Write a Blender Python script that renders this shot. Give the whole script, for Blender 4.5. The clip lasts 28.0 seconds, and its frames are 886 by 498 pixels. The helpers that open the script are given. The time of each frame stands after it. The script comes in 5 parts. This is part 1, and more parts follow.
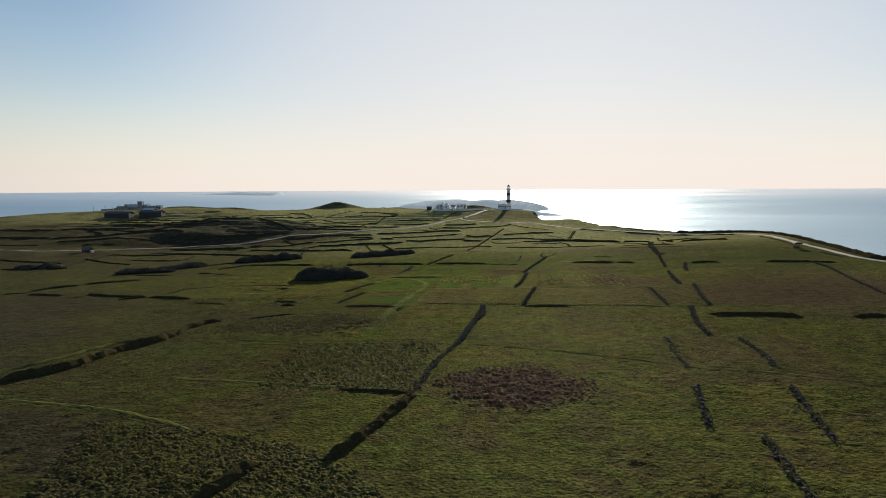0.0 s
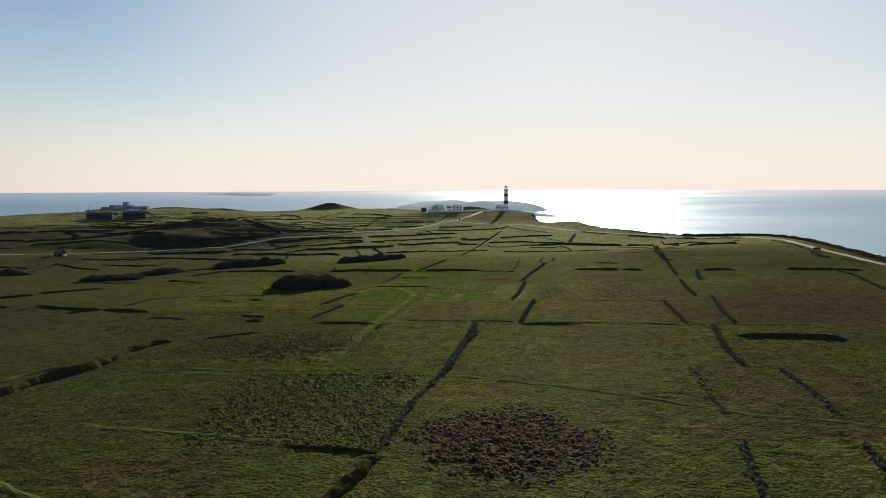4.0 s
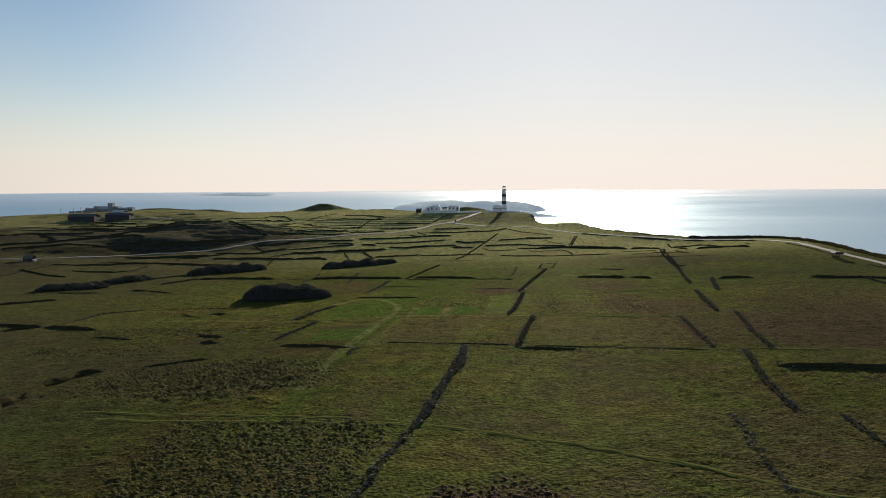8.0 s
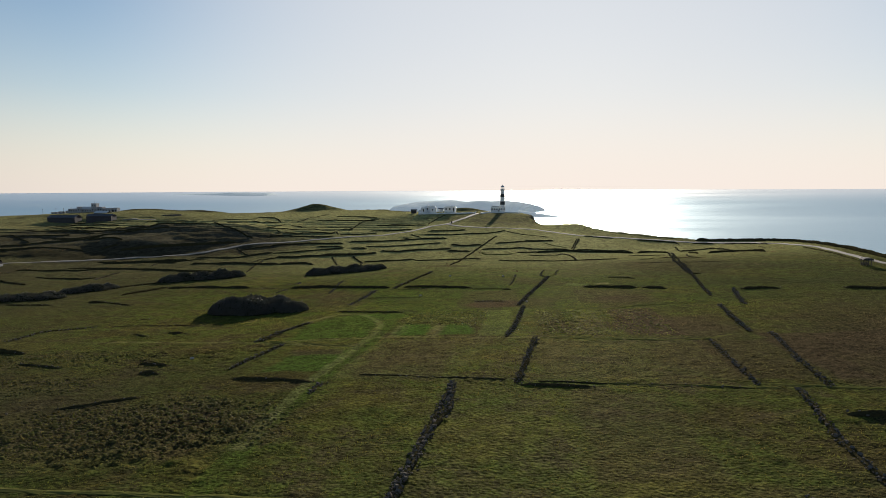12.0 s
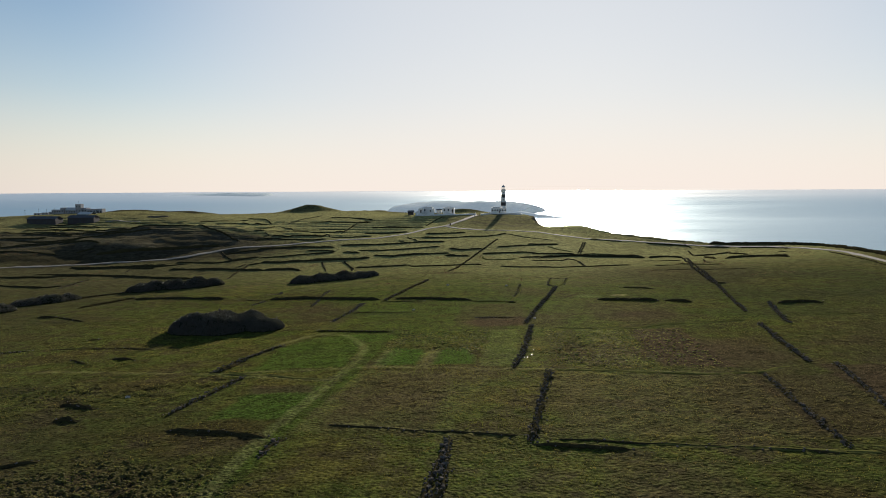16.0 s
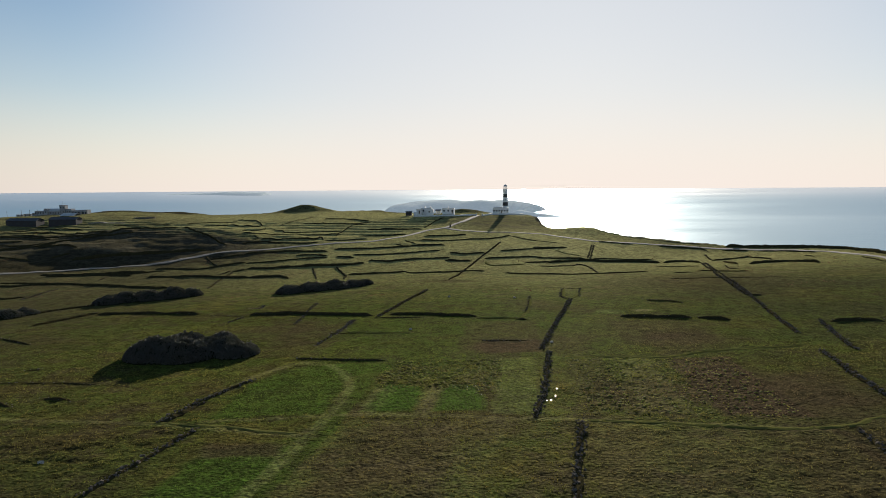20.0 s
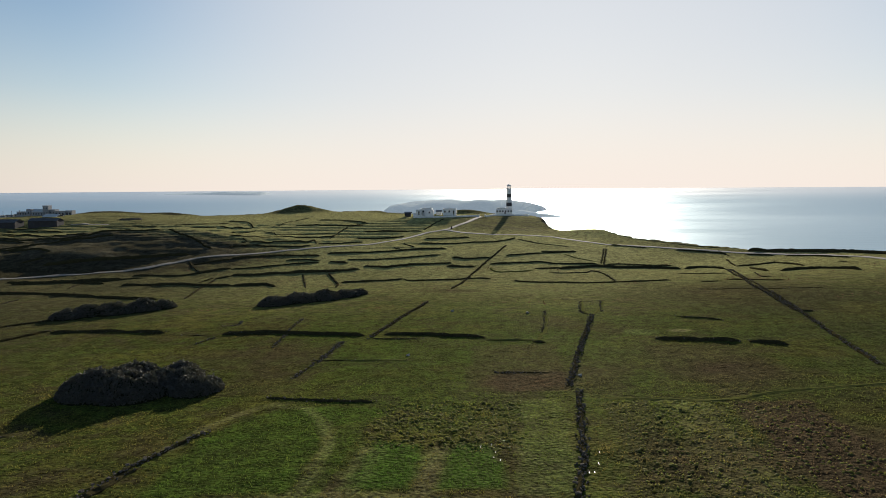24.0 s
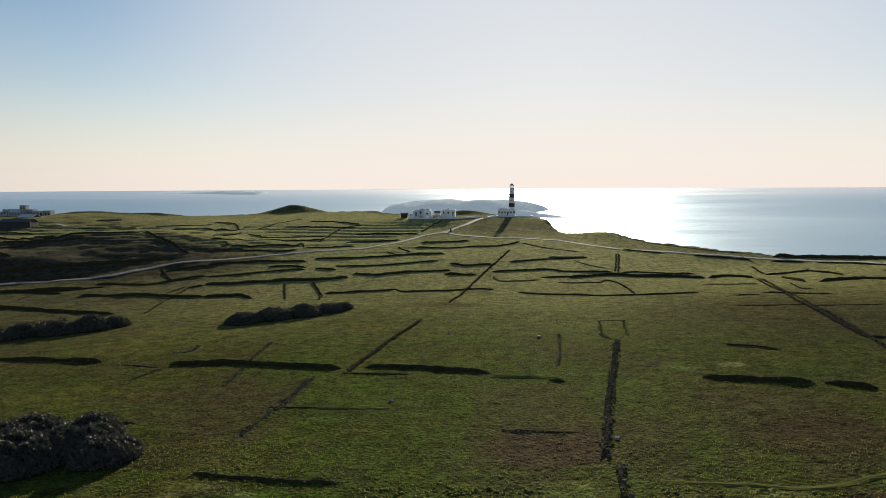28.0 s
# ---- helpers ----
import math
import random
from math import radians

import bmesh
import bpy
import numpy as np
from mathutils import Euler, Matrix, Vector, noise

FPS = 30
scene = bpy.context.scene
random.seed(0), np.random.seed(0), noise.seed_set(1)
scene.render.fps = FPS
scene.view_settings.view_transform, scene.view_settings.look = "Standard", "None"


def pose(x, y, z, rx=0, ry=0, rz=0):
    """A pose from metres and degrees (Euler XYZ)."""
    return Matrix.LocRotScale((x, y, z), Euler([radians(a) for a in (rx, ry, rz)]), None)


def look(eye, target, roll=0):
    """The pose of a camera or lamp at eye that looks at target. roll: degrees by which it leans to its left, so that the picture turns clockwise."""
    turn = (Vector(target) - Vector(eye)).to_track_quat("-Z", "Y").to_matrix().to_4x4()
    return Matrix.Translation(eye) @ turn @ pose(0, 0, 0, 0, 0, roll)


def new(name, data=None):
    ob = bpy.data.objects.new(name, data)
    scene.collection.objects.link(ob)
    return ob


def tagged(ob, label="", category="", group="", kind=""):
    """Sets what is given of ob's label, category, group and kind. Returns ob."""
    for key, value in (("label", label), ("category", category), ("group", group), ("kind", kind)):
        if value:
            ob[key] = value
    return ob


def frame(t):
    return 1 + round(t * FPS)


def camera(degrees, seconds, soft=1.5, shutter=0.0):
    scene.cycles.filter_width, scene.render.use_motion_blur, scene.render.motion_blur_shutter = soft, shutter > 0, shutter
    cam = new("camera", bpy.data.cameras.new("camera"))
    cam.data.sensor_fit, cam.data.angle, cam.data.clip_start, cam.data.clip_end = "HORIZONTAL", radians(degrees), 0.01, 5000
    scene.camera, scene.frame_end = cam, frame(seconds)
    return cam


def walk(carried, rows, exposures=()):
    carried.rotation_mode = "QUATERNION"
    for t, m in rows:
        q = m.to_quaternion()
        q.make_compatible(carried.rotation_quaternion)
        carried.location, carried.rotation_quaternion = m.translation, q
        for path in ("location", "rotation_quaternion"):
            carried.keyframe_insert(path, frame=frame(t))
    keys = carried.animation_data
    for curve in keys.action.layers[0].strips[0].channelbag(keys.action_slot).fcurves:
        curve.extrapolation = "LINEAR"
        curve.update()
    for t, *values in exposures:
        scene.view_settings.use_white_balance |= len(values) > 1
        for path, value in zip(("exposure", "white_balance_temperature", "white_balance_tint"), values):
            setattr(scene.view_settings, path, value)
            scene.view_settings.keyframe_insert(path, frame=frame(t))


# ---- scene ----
cam = camera(66.0, 28.0, soft=0.75)
PATH = [
    (0, (1.562, 2.055, 39.706), (1.37, 4.038, 39.527), -0.3),
    (3, (2.012, 21.306, 39.603), (1.825, 23.289, 39.426), -0.2),
    (8, (3.254, 54.338, 39.662), (3.07, 56.322, 39.485), -0.3),
    (11, (3.509, 74.613, 39.876), (3.328, 76.597, 39.698), -0.3),
    (17, (1.265, 117.247, 39.76), (1.087, 119.231, 39.583), -0.3),
    (20, (-1.242, 137.915, 40.526), (-1.417, 139.9, 40.345), -0.4),
    (25, (-5.35, 175.581, 40.434), (-5.524, 177.565, 40.252), -0.4),
    (28, (-6.394, 201.486, 40.347), (-6.569, 203.47, 40.164), -0.3),
]
walk(cam, [(t, look(eye, target, roll)) for t, eye, target, roll in PATH], [(0.0, 0.6), (28.0, 0.6)])

# ---- light ----
SUN_AZ, SUN_EL = radians(4.6), radians(12.6)      # azimuth clockwise from +y
world = bpy.data.worlds.new("sky")
scene.world = world
world.use_nodes = True
wn, wl = world.node_tree.nodes, world.node_tree.links
sky = wn.new("ShaderNodeTexSky")
sky.sky_type, sky.sun_disc = "NISHITA", False
sky.sun_elevation, sky.sun_rotation = SUN_EL, SUN_AZ
sky.altitude, sky.air_density, sky.dust_density, sky.ozone_density = 80, 1.0, 0.10, 2.0
wn["Background"].inputs["Strength"].default_value = 0.068
hue = wn.new("ShaderNodeMix")                 # a slightly greener blue than clean air gives
hue.data_type, hue.blend_type = "RGBA", "MULTIPLY"
hue.inputs[0].default_value, hue.inputs[7].default_value = 1.0, (0.93, 0.985, 1.03, 1)
wl.new(sky.outputs[0], hue.inputs[6])
wl.new(hue.outputs[2], wn["Background"].inputs["Color"])
# pale sea haze, thick at the horizon and thinning upwards
haze = wn.new("ShaderNodeBackground")
haze.inputs["Color"].default_value = (1.0, 0.895, 0.825, 1)
up, ways = wn.new("ShaderNodeSeparateXYZ"), wn.new("ShaderNodeTexCoord").outputs["Generated"]
wl.new(ways, up.inputs[0])
# the haze glows on the sun's side and dims away from it
facing = wn.new("ShaderNodeVectorMath")
facing.operation = "DOT_PRODUCT"
facing.inputs[1].default_value = (math.sin(SUN_AZ), math.cos(SUN_AZ), 0)
wl.new(ways, facing.inputs[0])
glow = wn.new("ShaderNodeMapRange")
glow.interpolation_type = "SMOOTHSTEP"
glow.inputs["From Min"].default_value, glow.inputs["From Max"].default_value = 0.15, 1.0
glow.inputs["To Min"].default_value, glow.inputs["To Max"].default_value = 0.27, 0.61
wl.new(facing.outputs["Value"], glow.inputs["Value"])
wl.new(glow.outputs[0], haze.inputs["Strength"])
thin = wn.new("ShaderNodeValToRGB")
thin.color_ramp.interpolation = "B_SPLINE"
for k, (at, fac) in enumerate(((0.0, 0.97), (0.06, 0.70), (0.13, 0.27), (0.24, 0.07), (0.55, 0.02), (1.0, 0.0))):
    stop = thin.color_ramp.elements[k] if k < 2 else thin.color_ramp.elements.new(at)
    stop.position, stop.color = at, (fac, fac, fac, 1)
wl.new(up.outputs["Z"], thin.inputs["Fac"])
veil = wn.new("ShaderNodeMixShader")
wl.new(thin.outputs[0], veil.inputs[0])
wl.new(haze.outputs[0], veil.inputs[2])
# the broad white aureole round the sun, which stands above the picture
near = wn.new("ShaderNodeVectorMath")
near.operation = "DOT_PRODUCT"
near.inputs[1].default_value = (math.sin(SUN_AZ) * math.cos(SUN_EL), math.cos(SUN_AZ) * math.cos(SUN_EL), math.sin(SUN_EL))
wl.new(ways, near.inputs[0])
wide = wn.new("ShaderNodeMapRange")
wide.interpolation_type = "SMOOTHSTEP"
wide.inputs["From Min"].default_value, wide.inputs["From Max"].default_value = math.cos(radians(38)), 1.0
wide.inputs["To Min"].default_value, wide.inputs["To Max"].default_value = 0.0, 0.75
wl.new(near.outputs["Value"], wide.inputs["Value"])
aureole = wn.new("ShaderNodeBackground")
aureole.inputs["Color"].default_value, aureole.inputs["Strength"].default_value = (0.955, 0.965, 0.985, 1), 0.53
ring = wn.new("ShaderNodeMixShader")
wl.new(wide.outputs[0], ring.inputs[0])
wl.new(wn["Background"].outputs[0], ring.inputs[1])
wl.new(aureole.outputs[0], ring.inputs[2])
wl.new(ring.outputs[0], veil.inputs[1])
wl.new(veil.outputs[0], wn["World Output"].inputs["Surface"])

sun = new("sun", bpy.data.lights.new("sun", "SUN"))
sun.data.energy, sun.data.angle, sun.data.color = 5.0, radians(0.53), (1.0, 0.9, 0.76)
toward = Vector((math.sin(SUN_AZ) * math.cos(SUN_EL), math.cos(SUN_AZ) * math.cos(SUN_EL), math.sin(SUN_EL)))
sun.matrix_world = look(toward * 600, (0, 0, 0))


# ---- materials ----
def nodes_of(name):
    m = bpy.data.materials.new(name)
    m.use_nodes = True
    nt = m.node_tree
    return m, nt.nodes, nt.links, nt.nodes["Principled BSDF"]


def noise_node(n, l, scale, detail=4.0, rough=0.55, vec=None):
    t = n.new("ShaderNodeTexNoise")
    t.inputs["Scale"].default_value, t.inputs["Detail"].default_value = scale, detail
    t.inputs["Roughness"].default_value = rough
    if vec is not None:
        l.new(vec, t.inputs["Vector"])
    return t


def ramp_node(n, l, src, *stops):
    r = n.new("ShaderNodeValToRGB")
    e = r.color_ramp.elements
    while len(e) < len(stops):
        e.new(0.5)
    for k, (p, c) in zip(e, stops):
        k.position, k.color = p, (*c, 1.0)
    l.new(src, r.inputs["Fac"])
    return r


def mix_node(n, l, fac, a, b, mode="MIX"):
    m = n.new("ShaderNodeMix")
    m.data_type, m.blend_type = "RGBA", mode
    for sock, v in ((m.inputs[0], fac), (m.inputs[6], a), (m.inputs[7], b)):
        if hasattr(v, "default_value"):
            l.new(v, sock)
        elif isinstance(v, tuple):
            sock.default_value = (*v, 1.0)
        else:
            sock.default_value = v
    return m.outputs[2]


def bump_node(n, l, bsdf, height, strength, dist):
    b = n.new("ShaderNodeBump")
    b.inputs["Strength"].default_value, b.inputs["Distance"].default_value = strength, dist
    l.new(height, b.inputs["Height"])
    l.new(b.outputs[0], bsdf.inputs["Normal"])
    return b


def object_coords(n):
    return n.new("ShaderNodeTexCoord").outputs["Object"]


def surface(name, dark, light, big=0.3, fine=3.0, rough=0.85, bump=0.5, dist=0.05, spec=0.3, metal=0.0):
    """A worn two-scale surface: blotches and grain between two base colours."""
    m, n, l, b = nodes_of(name)
    v = object_coords(n)
    n1, n2 = noise_node(n, l, big, 3, 0.6, v), noise_node(n, l, fine, 6, 0.65, v)
    add = n.new("ShaderNodeMath")
    add.operation = "MULTIPLY_ADD"
    l.new(n2.outputs["Fac"], add.inputs[0])
    add.inputs[1].default_value = 0.6
    half = n.new("ShaderNodeMath")
    half.operation = "MULTIPLY"
    half.inputs[1].default_value = 0.4
    l.new(n1.outputs["Fac"], half.inputs[0])
    l.new(half.outputs[0], add.inputs[2])
    r = ramp_node(n, l, add.outputs[0], (0.32, dark), (0.68, light))
    l.new(r.outputs[0], b.inputs["Base Color"])
    b.inputs["Roughness"].default_value, b.inputs["Metallic"].default_value = rough, metal
    b.inputs["Specular IOR Level"].default_value = spec
    if bump:
        bump_node(n, l, b, n2.outputs["Fac"], bump, dist)
    return m


def leafy(name, dark, light, through_colour, share=0.35, scale=0.25, gloss=0.02, fields=False):
    """Blades or leaves that let light through; each clump has its own shade."""
    m, n, l, b = nodes_of(name)
    v = object_coords(n)
    n1 = noise_node(n, l, scale, 4, 0.6, v)
    isl = n.new("ShaderNodeNewGeometry").outputs["Random Per Island"]
    c = mix_node(n, l, n1.outputs["Fac"], dark, light)
    c = mix_node(n, l, isl, c, mix_node(n, l, 0.6, c, light))
    # the light that comes through swings between green and straw from clump to clump
    hue = ramp_node(n, l, noise_node(n, l, scale * 2.5, 5, 0.6, v).outputs["Fac"], (0.36, (0, 0, 0)), (0.62, (1, 1, 1)))
    r_, g_, b_ = through_colour
    t = mix_node(n, l, hue.outputs[0], (r_ * 1.12, g_ * 0.98, b_ * 1.05), (r_ * 0.82, g_ * 1.14, b_ * 0.85))
    if fields:
        for name, leaf, lit in (("green", (0.045, 0.098, 0.012), (0.10, 0.22, 0.03)), ("pale", (0.16, 0.17, 0.04), (0.27, 0.255, 0.07)), ("brown", (0.068, 0.050, 0.034), (0.15, 0.105, 0.06)), ("heath", (0.034, 0.029, 0.018), (0.075, 0.062, 0.032))):
            a = n.new("ShaderNodeAttribute")
            a.attribute_name = name
            c, t = mix_node(n, l, a.outputs["Fac"], c, leaf), mix_node(n, l, a.outputs["Fac"], t, lit)
    l.new(c, b.inputs["Base Color"])
    b.inputs["Roughness"].default_value, b.inputs["Specular IOR Level"].default_value = 0.7, gloss
    tr = n.new("ShaderNodeBsdfTranslucent")
    l.new(t, tr.inputs["Color"])
    mx = n.new("ShaderNodeMixShader")
    mx.inputs[0].default_value = share
    l.new(b.outputs[0], mx.inputs[1])
    l.new(tr.outputs[0], mx.inputs[2])
    l.new(mx.outputs[0], n["Material Output"].inputs["Surface"])
    return m


def ground_material():
    """Turf: the fields' own colours, plus painted haze and edge falloff, come from the attributes green, pale, brown
    and heath (0 to 1), the grain from noise.
    """
    m, n, l, b = nodes_of("turf")
    v = object_coords(n)
    n1, n2, n3 = noise_node(n, l, 0.035, 5, 0.6, v), noise_node(n, l, 0.35, 5, 0.65, v), noise_node(n, l, 1.6, 6, 0.7, v)
    base = ramp_node(n, l, n1.outputs["Fac"], (0.38, (0.054, 0.044, 0.013)), (0.5, (0.048, 0.072, 0.009)), (0.62, (0.088, 0.082, 0.017))).outputs[0]
    n4 = noise_node(n, l, 0.11, 5, 0.62, v)
    patch = ramp_node(n, l, n4.outputs["Fac"], (0.50, (0, 0, 0)), (0.62, (0.85, 0.85, 0.85))).outputs[0]
    base = mix_node(n, l, patch, base, (0.056, 0.042, 0.024))

    def attr(name):
        a = n.new("ShaderNodeAttribute")
        a.attribute_name = name
        return a.outputs["Fac"]

    c = mix_node(n, l, attr("green"), base, (0.044, 0.104, 0.010))
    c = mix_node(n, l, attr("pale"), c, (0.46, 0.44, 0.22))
    c = mix_node(n, l, attr("brown"), c, (0.072, 0.050, 0.034))
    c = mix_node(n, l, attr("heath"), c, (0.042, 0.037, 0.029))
    c = mix_node(n, l, attr("rock"), c, (0.13, 0.115, 0.10))
    g = ramp_node(n, l, n2.outputs["Fac"], (0.36, (0.50, 0.48, 0.46)), (0.64, (1.2, 1.2, 1.05))).outputs[0]
    c = mix_node(n, l, 1.0, c, g, "MULTIPLY")
    g = ramp_node(n, l, n3.outputs["Fac"], (0.38, (0.30, 0.28, 0.28)), (0.62, (1.18, 1.18, 1.05))).outputs[0]
    c = mix_node(n, l, 1.0, c, g, "MULTIPLY")
    l.new(c, b.inputs["Base Color"])
    b.inputs["Roughness"].default_value, b.inputs["Specular IOR Level"].default_value = 0.95, 0.0
    # the bloom of backlit grass blades seen along the ground
    b.inputs["Sheen Weight"].default_value, b.inputs["Sheen Roughness"].default_value = 0.035, 0.3
    b.inputs["Sheen Tint"].default_value = (1.0, 0.95, 0.5, 1)
    tus = n.new("ShaderNodeTexVoronoi")
    tus.feature = "SMOOTH_F1"
    tus.inputs["Scale"].default_value, tus.inputs["Smoothness"].default_value = 1.7, 0.35
    l.new(v, tus.inputs["Vector"])
    inv = n.new("ShaderNodeMath")
    inv.operation = "MULTIPLY_ADD"
    l.new(tus.outputs["Distance"], inv.inputs[0])
    inv.inputs[1].default_value = -1.1
    l.new(n3.outputs["Fac"], inv.inputs[2])
    s = n.new("ShaderNodeMath")
    s.operation = "MULTIPLY_ADD"
    l.new(n2.outputs["Fac"], s.inputs[0])
    s.inputs[1].default_value = 0.8
    l.new(inv.outputs[0], s.inputs[2])
    bm_ = bump_node(n, l, b, s.outputs[0], 0.62, 0.3)
    # the faint sheen of grass blades against the sun
    gl = n.new("ShaderNodeBsdfGlossy")
    gl.inputs["Color"].default_value, gl.inputs["Roughness"].default_value = (1.0, 1.0, 0.7, 1), 0.6
    l.new(bm_.outputs[0], gl.inputs["Normal"])
    mx = n.new("ShaderNodeMixShader")
    mx.inputs[0].default_value = 0.003
    l.new(b.outputs[0], mx.inputs[1])
    l.new(gl.outputs[0], mx.inputs[2])
    l.new(mx.outputs[0], n["Material Output"].inputs["Surface"])
    return m


def sea_material():
    m, n, l, b = nodes_of("sea_water")
    v = object_coords(n)
    mp = n.new("ShaderNodeMapping")
    mp.inputs["Scale"].default_value = (0.35, 1.3, 1.0)
    l.new(v, mp.inputs["Vector"])
    n1, n2 = noise_node(n, l, 0.2, 5, 0.6, mp.outputs[0]), noise_node(n, l, 0.0022, 4, 0.55, mp.outputs[0])
    c = ramp_node(n, l, n2.outputs["Fac"], (0.35, (0.03, 0.14, 0.18)), (0.7, (0.055, 0.18, 0.225))).outputs[0]
    l.new(c, b.inputs["Base Color"])
    r = n.new("ShaderNodeMapRange")
    r.inputs["From Min"].default_value, r.inputs["From Max"].default_value = 0.35, 0.65
    r.inputs["To Min"].default_value, r.inputs["To Max"].default_value = 0.30, 0.46
    l.new(n2.outputs["Fac"], r.inputs["Value"])
    b.inputs["Specular IOR Level"].default_value = 0.0
    n3 = noise_node(n, l, 0.028, 4, 0.6, mp.outputs[0])
    swell = n.new("ShaderNodeMath")
    swell.operation = "MULTIPLY_ADD"
    swell.inputs[1].default_value = 6.0
    l.new(n3.outputs["Fac"], swell.inputs[0])
    l.new(n1.outputs["Fac"], swell.inputs[2])
    wave = bump_node(n, l, b, swell.outputs[0], 0.25, 1.2)
    gl = n.new("ShaderNodeBsdfGlossy")
    # towards the horizon the mirror colour pales: sea haze put into it
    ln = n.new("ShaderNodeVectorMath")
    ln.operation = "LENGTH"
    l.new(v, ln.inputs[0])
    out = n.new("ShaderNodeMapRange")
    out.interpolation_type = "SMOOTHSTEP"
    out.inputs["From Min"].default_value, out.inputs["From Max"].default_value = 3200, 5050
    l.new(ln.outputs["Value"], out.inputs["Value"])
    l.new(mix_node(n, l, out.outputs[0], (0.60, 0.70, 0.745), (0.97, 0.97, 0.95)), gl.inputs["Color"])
    l.new(r.outputs[0], gl.inputs["Roughness"])
    l.new(wave.outputs[0], gl.inputs["Normal"])
    mx = n.new("ShaderNodeMixShader")
    lw = n.new("ShaderNodeLayerWeight")          # calm water mirrors more the flatter it is seen
    share = n.new("ShaderNodeMapRange")
    share.inputs["From Min"].default_value, share.inputs["From Max"].default_value = 0.88, 0.985
    share.inputs["To Min"].default_value, share.inputs["To Max"].default_value = 0.72, 0.96
    l.new(lw.outputs["Facing"], share.inputs["Value"])
    l.new(share.outputs[0], mx.inputs[0])
    l.new(b.outputs[0], mx.inputs[1])
    l.new(gl.outputs[0], mx.inputs[2])
    l.new(mx.outputs[0], n["Material Output"].inputs["Surface"])
    return m


def glass_material():
    m, n, l, b = nodes_of("window_glass")
    b.inputs["Base Color"].default_value = (0.03, 0.035, 0.04, 1)
    b.inputs["Roughness"].default_value = 0.08
    return m


def lantern_glass():
    """Thin clear panes: the sky shows through, with a faint mirror."""
    m, n, l, b = nodes_of("lantern_glass")
    see, gl, mx = n.new("ShaderNodeBsdfTransparent"), n.new("ShaderNodeBsdfGlossy"), n.new("ShaderNodeMixShader")
    see.inputs["Color"].default_value = (0.86, 0.88, 0.88, 1)
    gl.inputs["Roughness"].default_value, mx.inputs[0].default_value = 0.05, 0.12
    l.new(see.outputs[0], mx.inputs[1])
    l.new(gl.outputs[0], mx.inputs[2])
    l.new(mx.outputs[0], n["Material Output"].inputs["Surface"])
    return m


TURF, SEA, GLASS = ground_material(), sea_material(), glass_material()
STONE = surface("lichened_fieldstone", (0.06, 0.052, 0.044), (0.20, 0.175, 0.148), 0.8, 5.0, 0.9, 0.7, 0.06, 0.0)
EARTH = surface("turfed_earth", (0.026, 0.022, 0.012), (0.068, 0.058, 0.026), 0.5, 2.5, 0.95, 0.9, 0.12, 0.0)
RIDGE = surface("pale_grass", (0.075, 0.08, 0.022), (0.14, 0.135, 0.042), 0.4, 2.2, 0.95, 0.8, 0.12, 0.0)
GRAVEL = surface("gravel_track", (0.19, 0.17, 0.145), (0.31, 0.28, 0.24), 0.15, 2.0, 0.9, 0.4, 0.03, 0.1)
CLIFF = surface("cliff_rock", (0.05, 0.045, 0.04), (0.16, 0.145, 0.125), 0.05, 0.5, 0.9, 0.9, 0.6)
FARLAND = surface("far_headland_haze", (0.38, 0.42, 0.42), (0.54, 0.56, 0.54), 0.012, 0.08, 0.95, 0.8, 5.0, 0.0)
# distance: sea haze over the headlands beyond the water, put into pale colour and glow
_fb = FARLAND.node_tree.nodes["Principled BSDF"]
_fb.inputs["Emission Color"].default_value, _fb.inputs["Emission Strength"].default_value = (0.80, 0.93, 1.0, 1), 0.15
WHITE = surface("white_limewash", (0.76, 0.75, 0.73), (0.88, 0.87, 0.85), 0.25, 2.0, 0.7, 0.2, 0.01)
# black raised slightly in place of the lens flare over the tower's bands
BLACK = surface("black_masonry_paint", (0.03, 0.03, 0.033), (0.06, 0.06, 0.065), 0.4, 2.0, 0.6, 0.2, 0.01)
ROOFSLATE = surface("grey_roof_sheet", (0.10, 0.11, 0.12), (0.17, 0.18, 0.19), 0.3, 2.0, 0.6, 0.2, 0.02)
PALEROOF = surface("pale_roof_sheet", (0.42, 0.42, 0.40), (0.6, 0.6, 0.57), 0.3, 2.0, 0.5, 0.2, 0.02)
CONCRETE = surface("weathered_plaster", (0.27, 0.265, 0.27), (0.44, 0.43, 0.43), 0.3, 2.0, 0.85, 0.3, 0.02)
DARKWALL = surface("dark_shed_wall", (0.035, 0.032, 0.036), (0.07, 0.064, 0.068), 0.3, 2.0, 0.8, 0.3, 0.02)
DARKROOF = surface("dark_shed_roof", (0.05, 0.05, 0.055), (0.09, 0.09, 0.10), 0.3, 2.0, 0.7, 0.3, 0.02)
TIMBER = surface("weathered_timber", (0.09, 0.07, 0.05), (0.2, 0.16, 0.12), 0.5, 4.0, 0.85, 0.4, 0.01)
METAL = surface("painted_metal", (0.35, 0.36, 0.37), (0.5, 0.5, 0.5), 0.5, 4.0, 0.4, 0.1, 0.01, 0.5, 0.6)
GRASS = leafy("grass_blades", (0.032, 0.031, 0.011), (0.062, 0.057, 0.024), (0.198, 0.174, 0.043), 0.6, 0.06, 0.02, True)
RUSH = leafy("rush_tufts", (0.045, 0.044, 0.016), (0.12, 0.11, 0.042), (0.25, 0.215, 0.065), 0.5, 0.2)
RUSSET = leafy("russet_rush_tufts", (0.050, 0.029, 0.023), (0.12, 0.072, 0.056), (0.22, 0.125, 0.08), 0.5, 0.2)
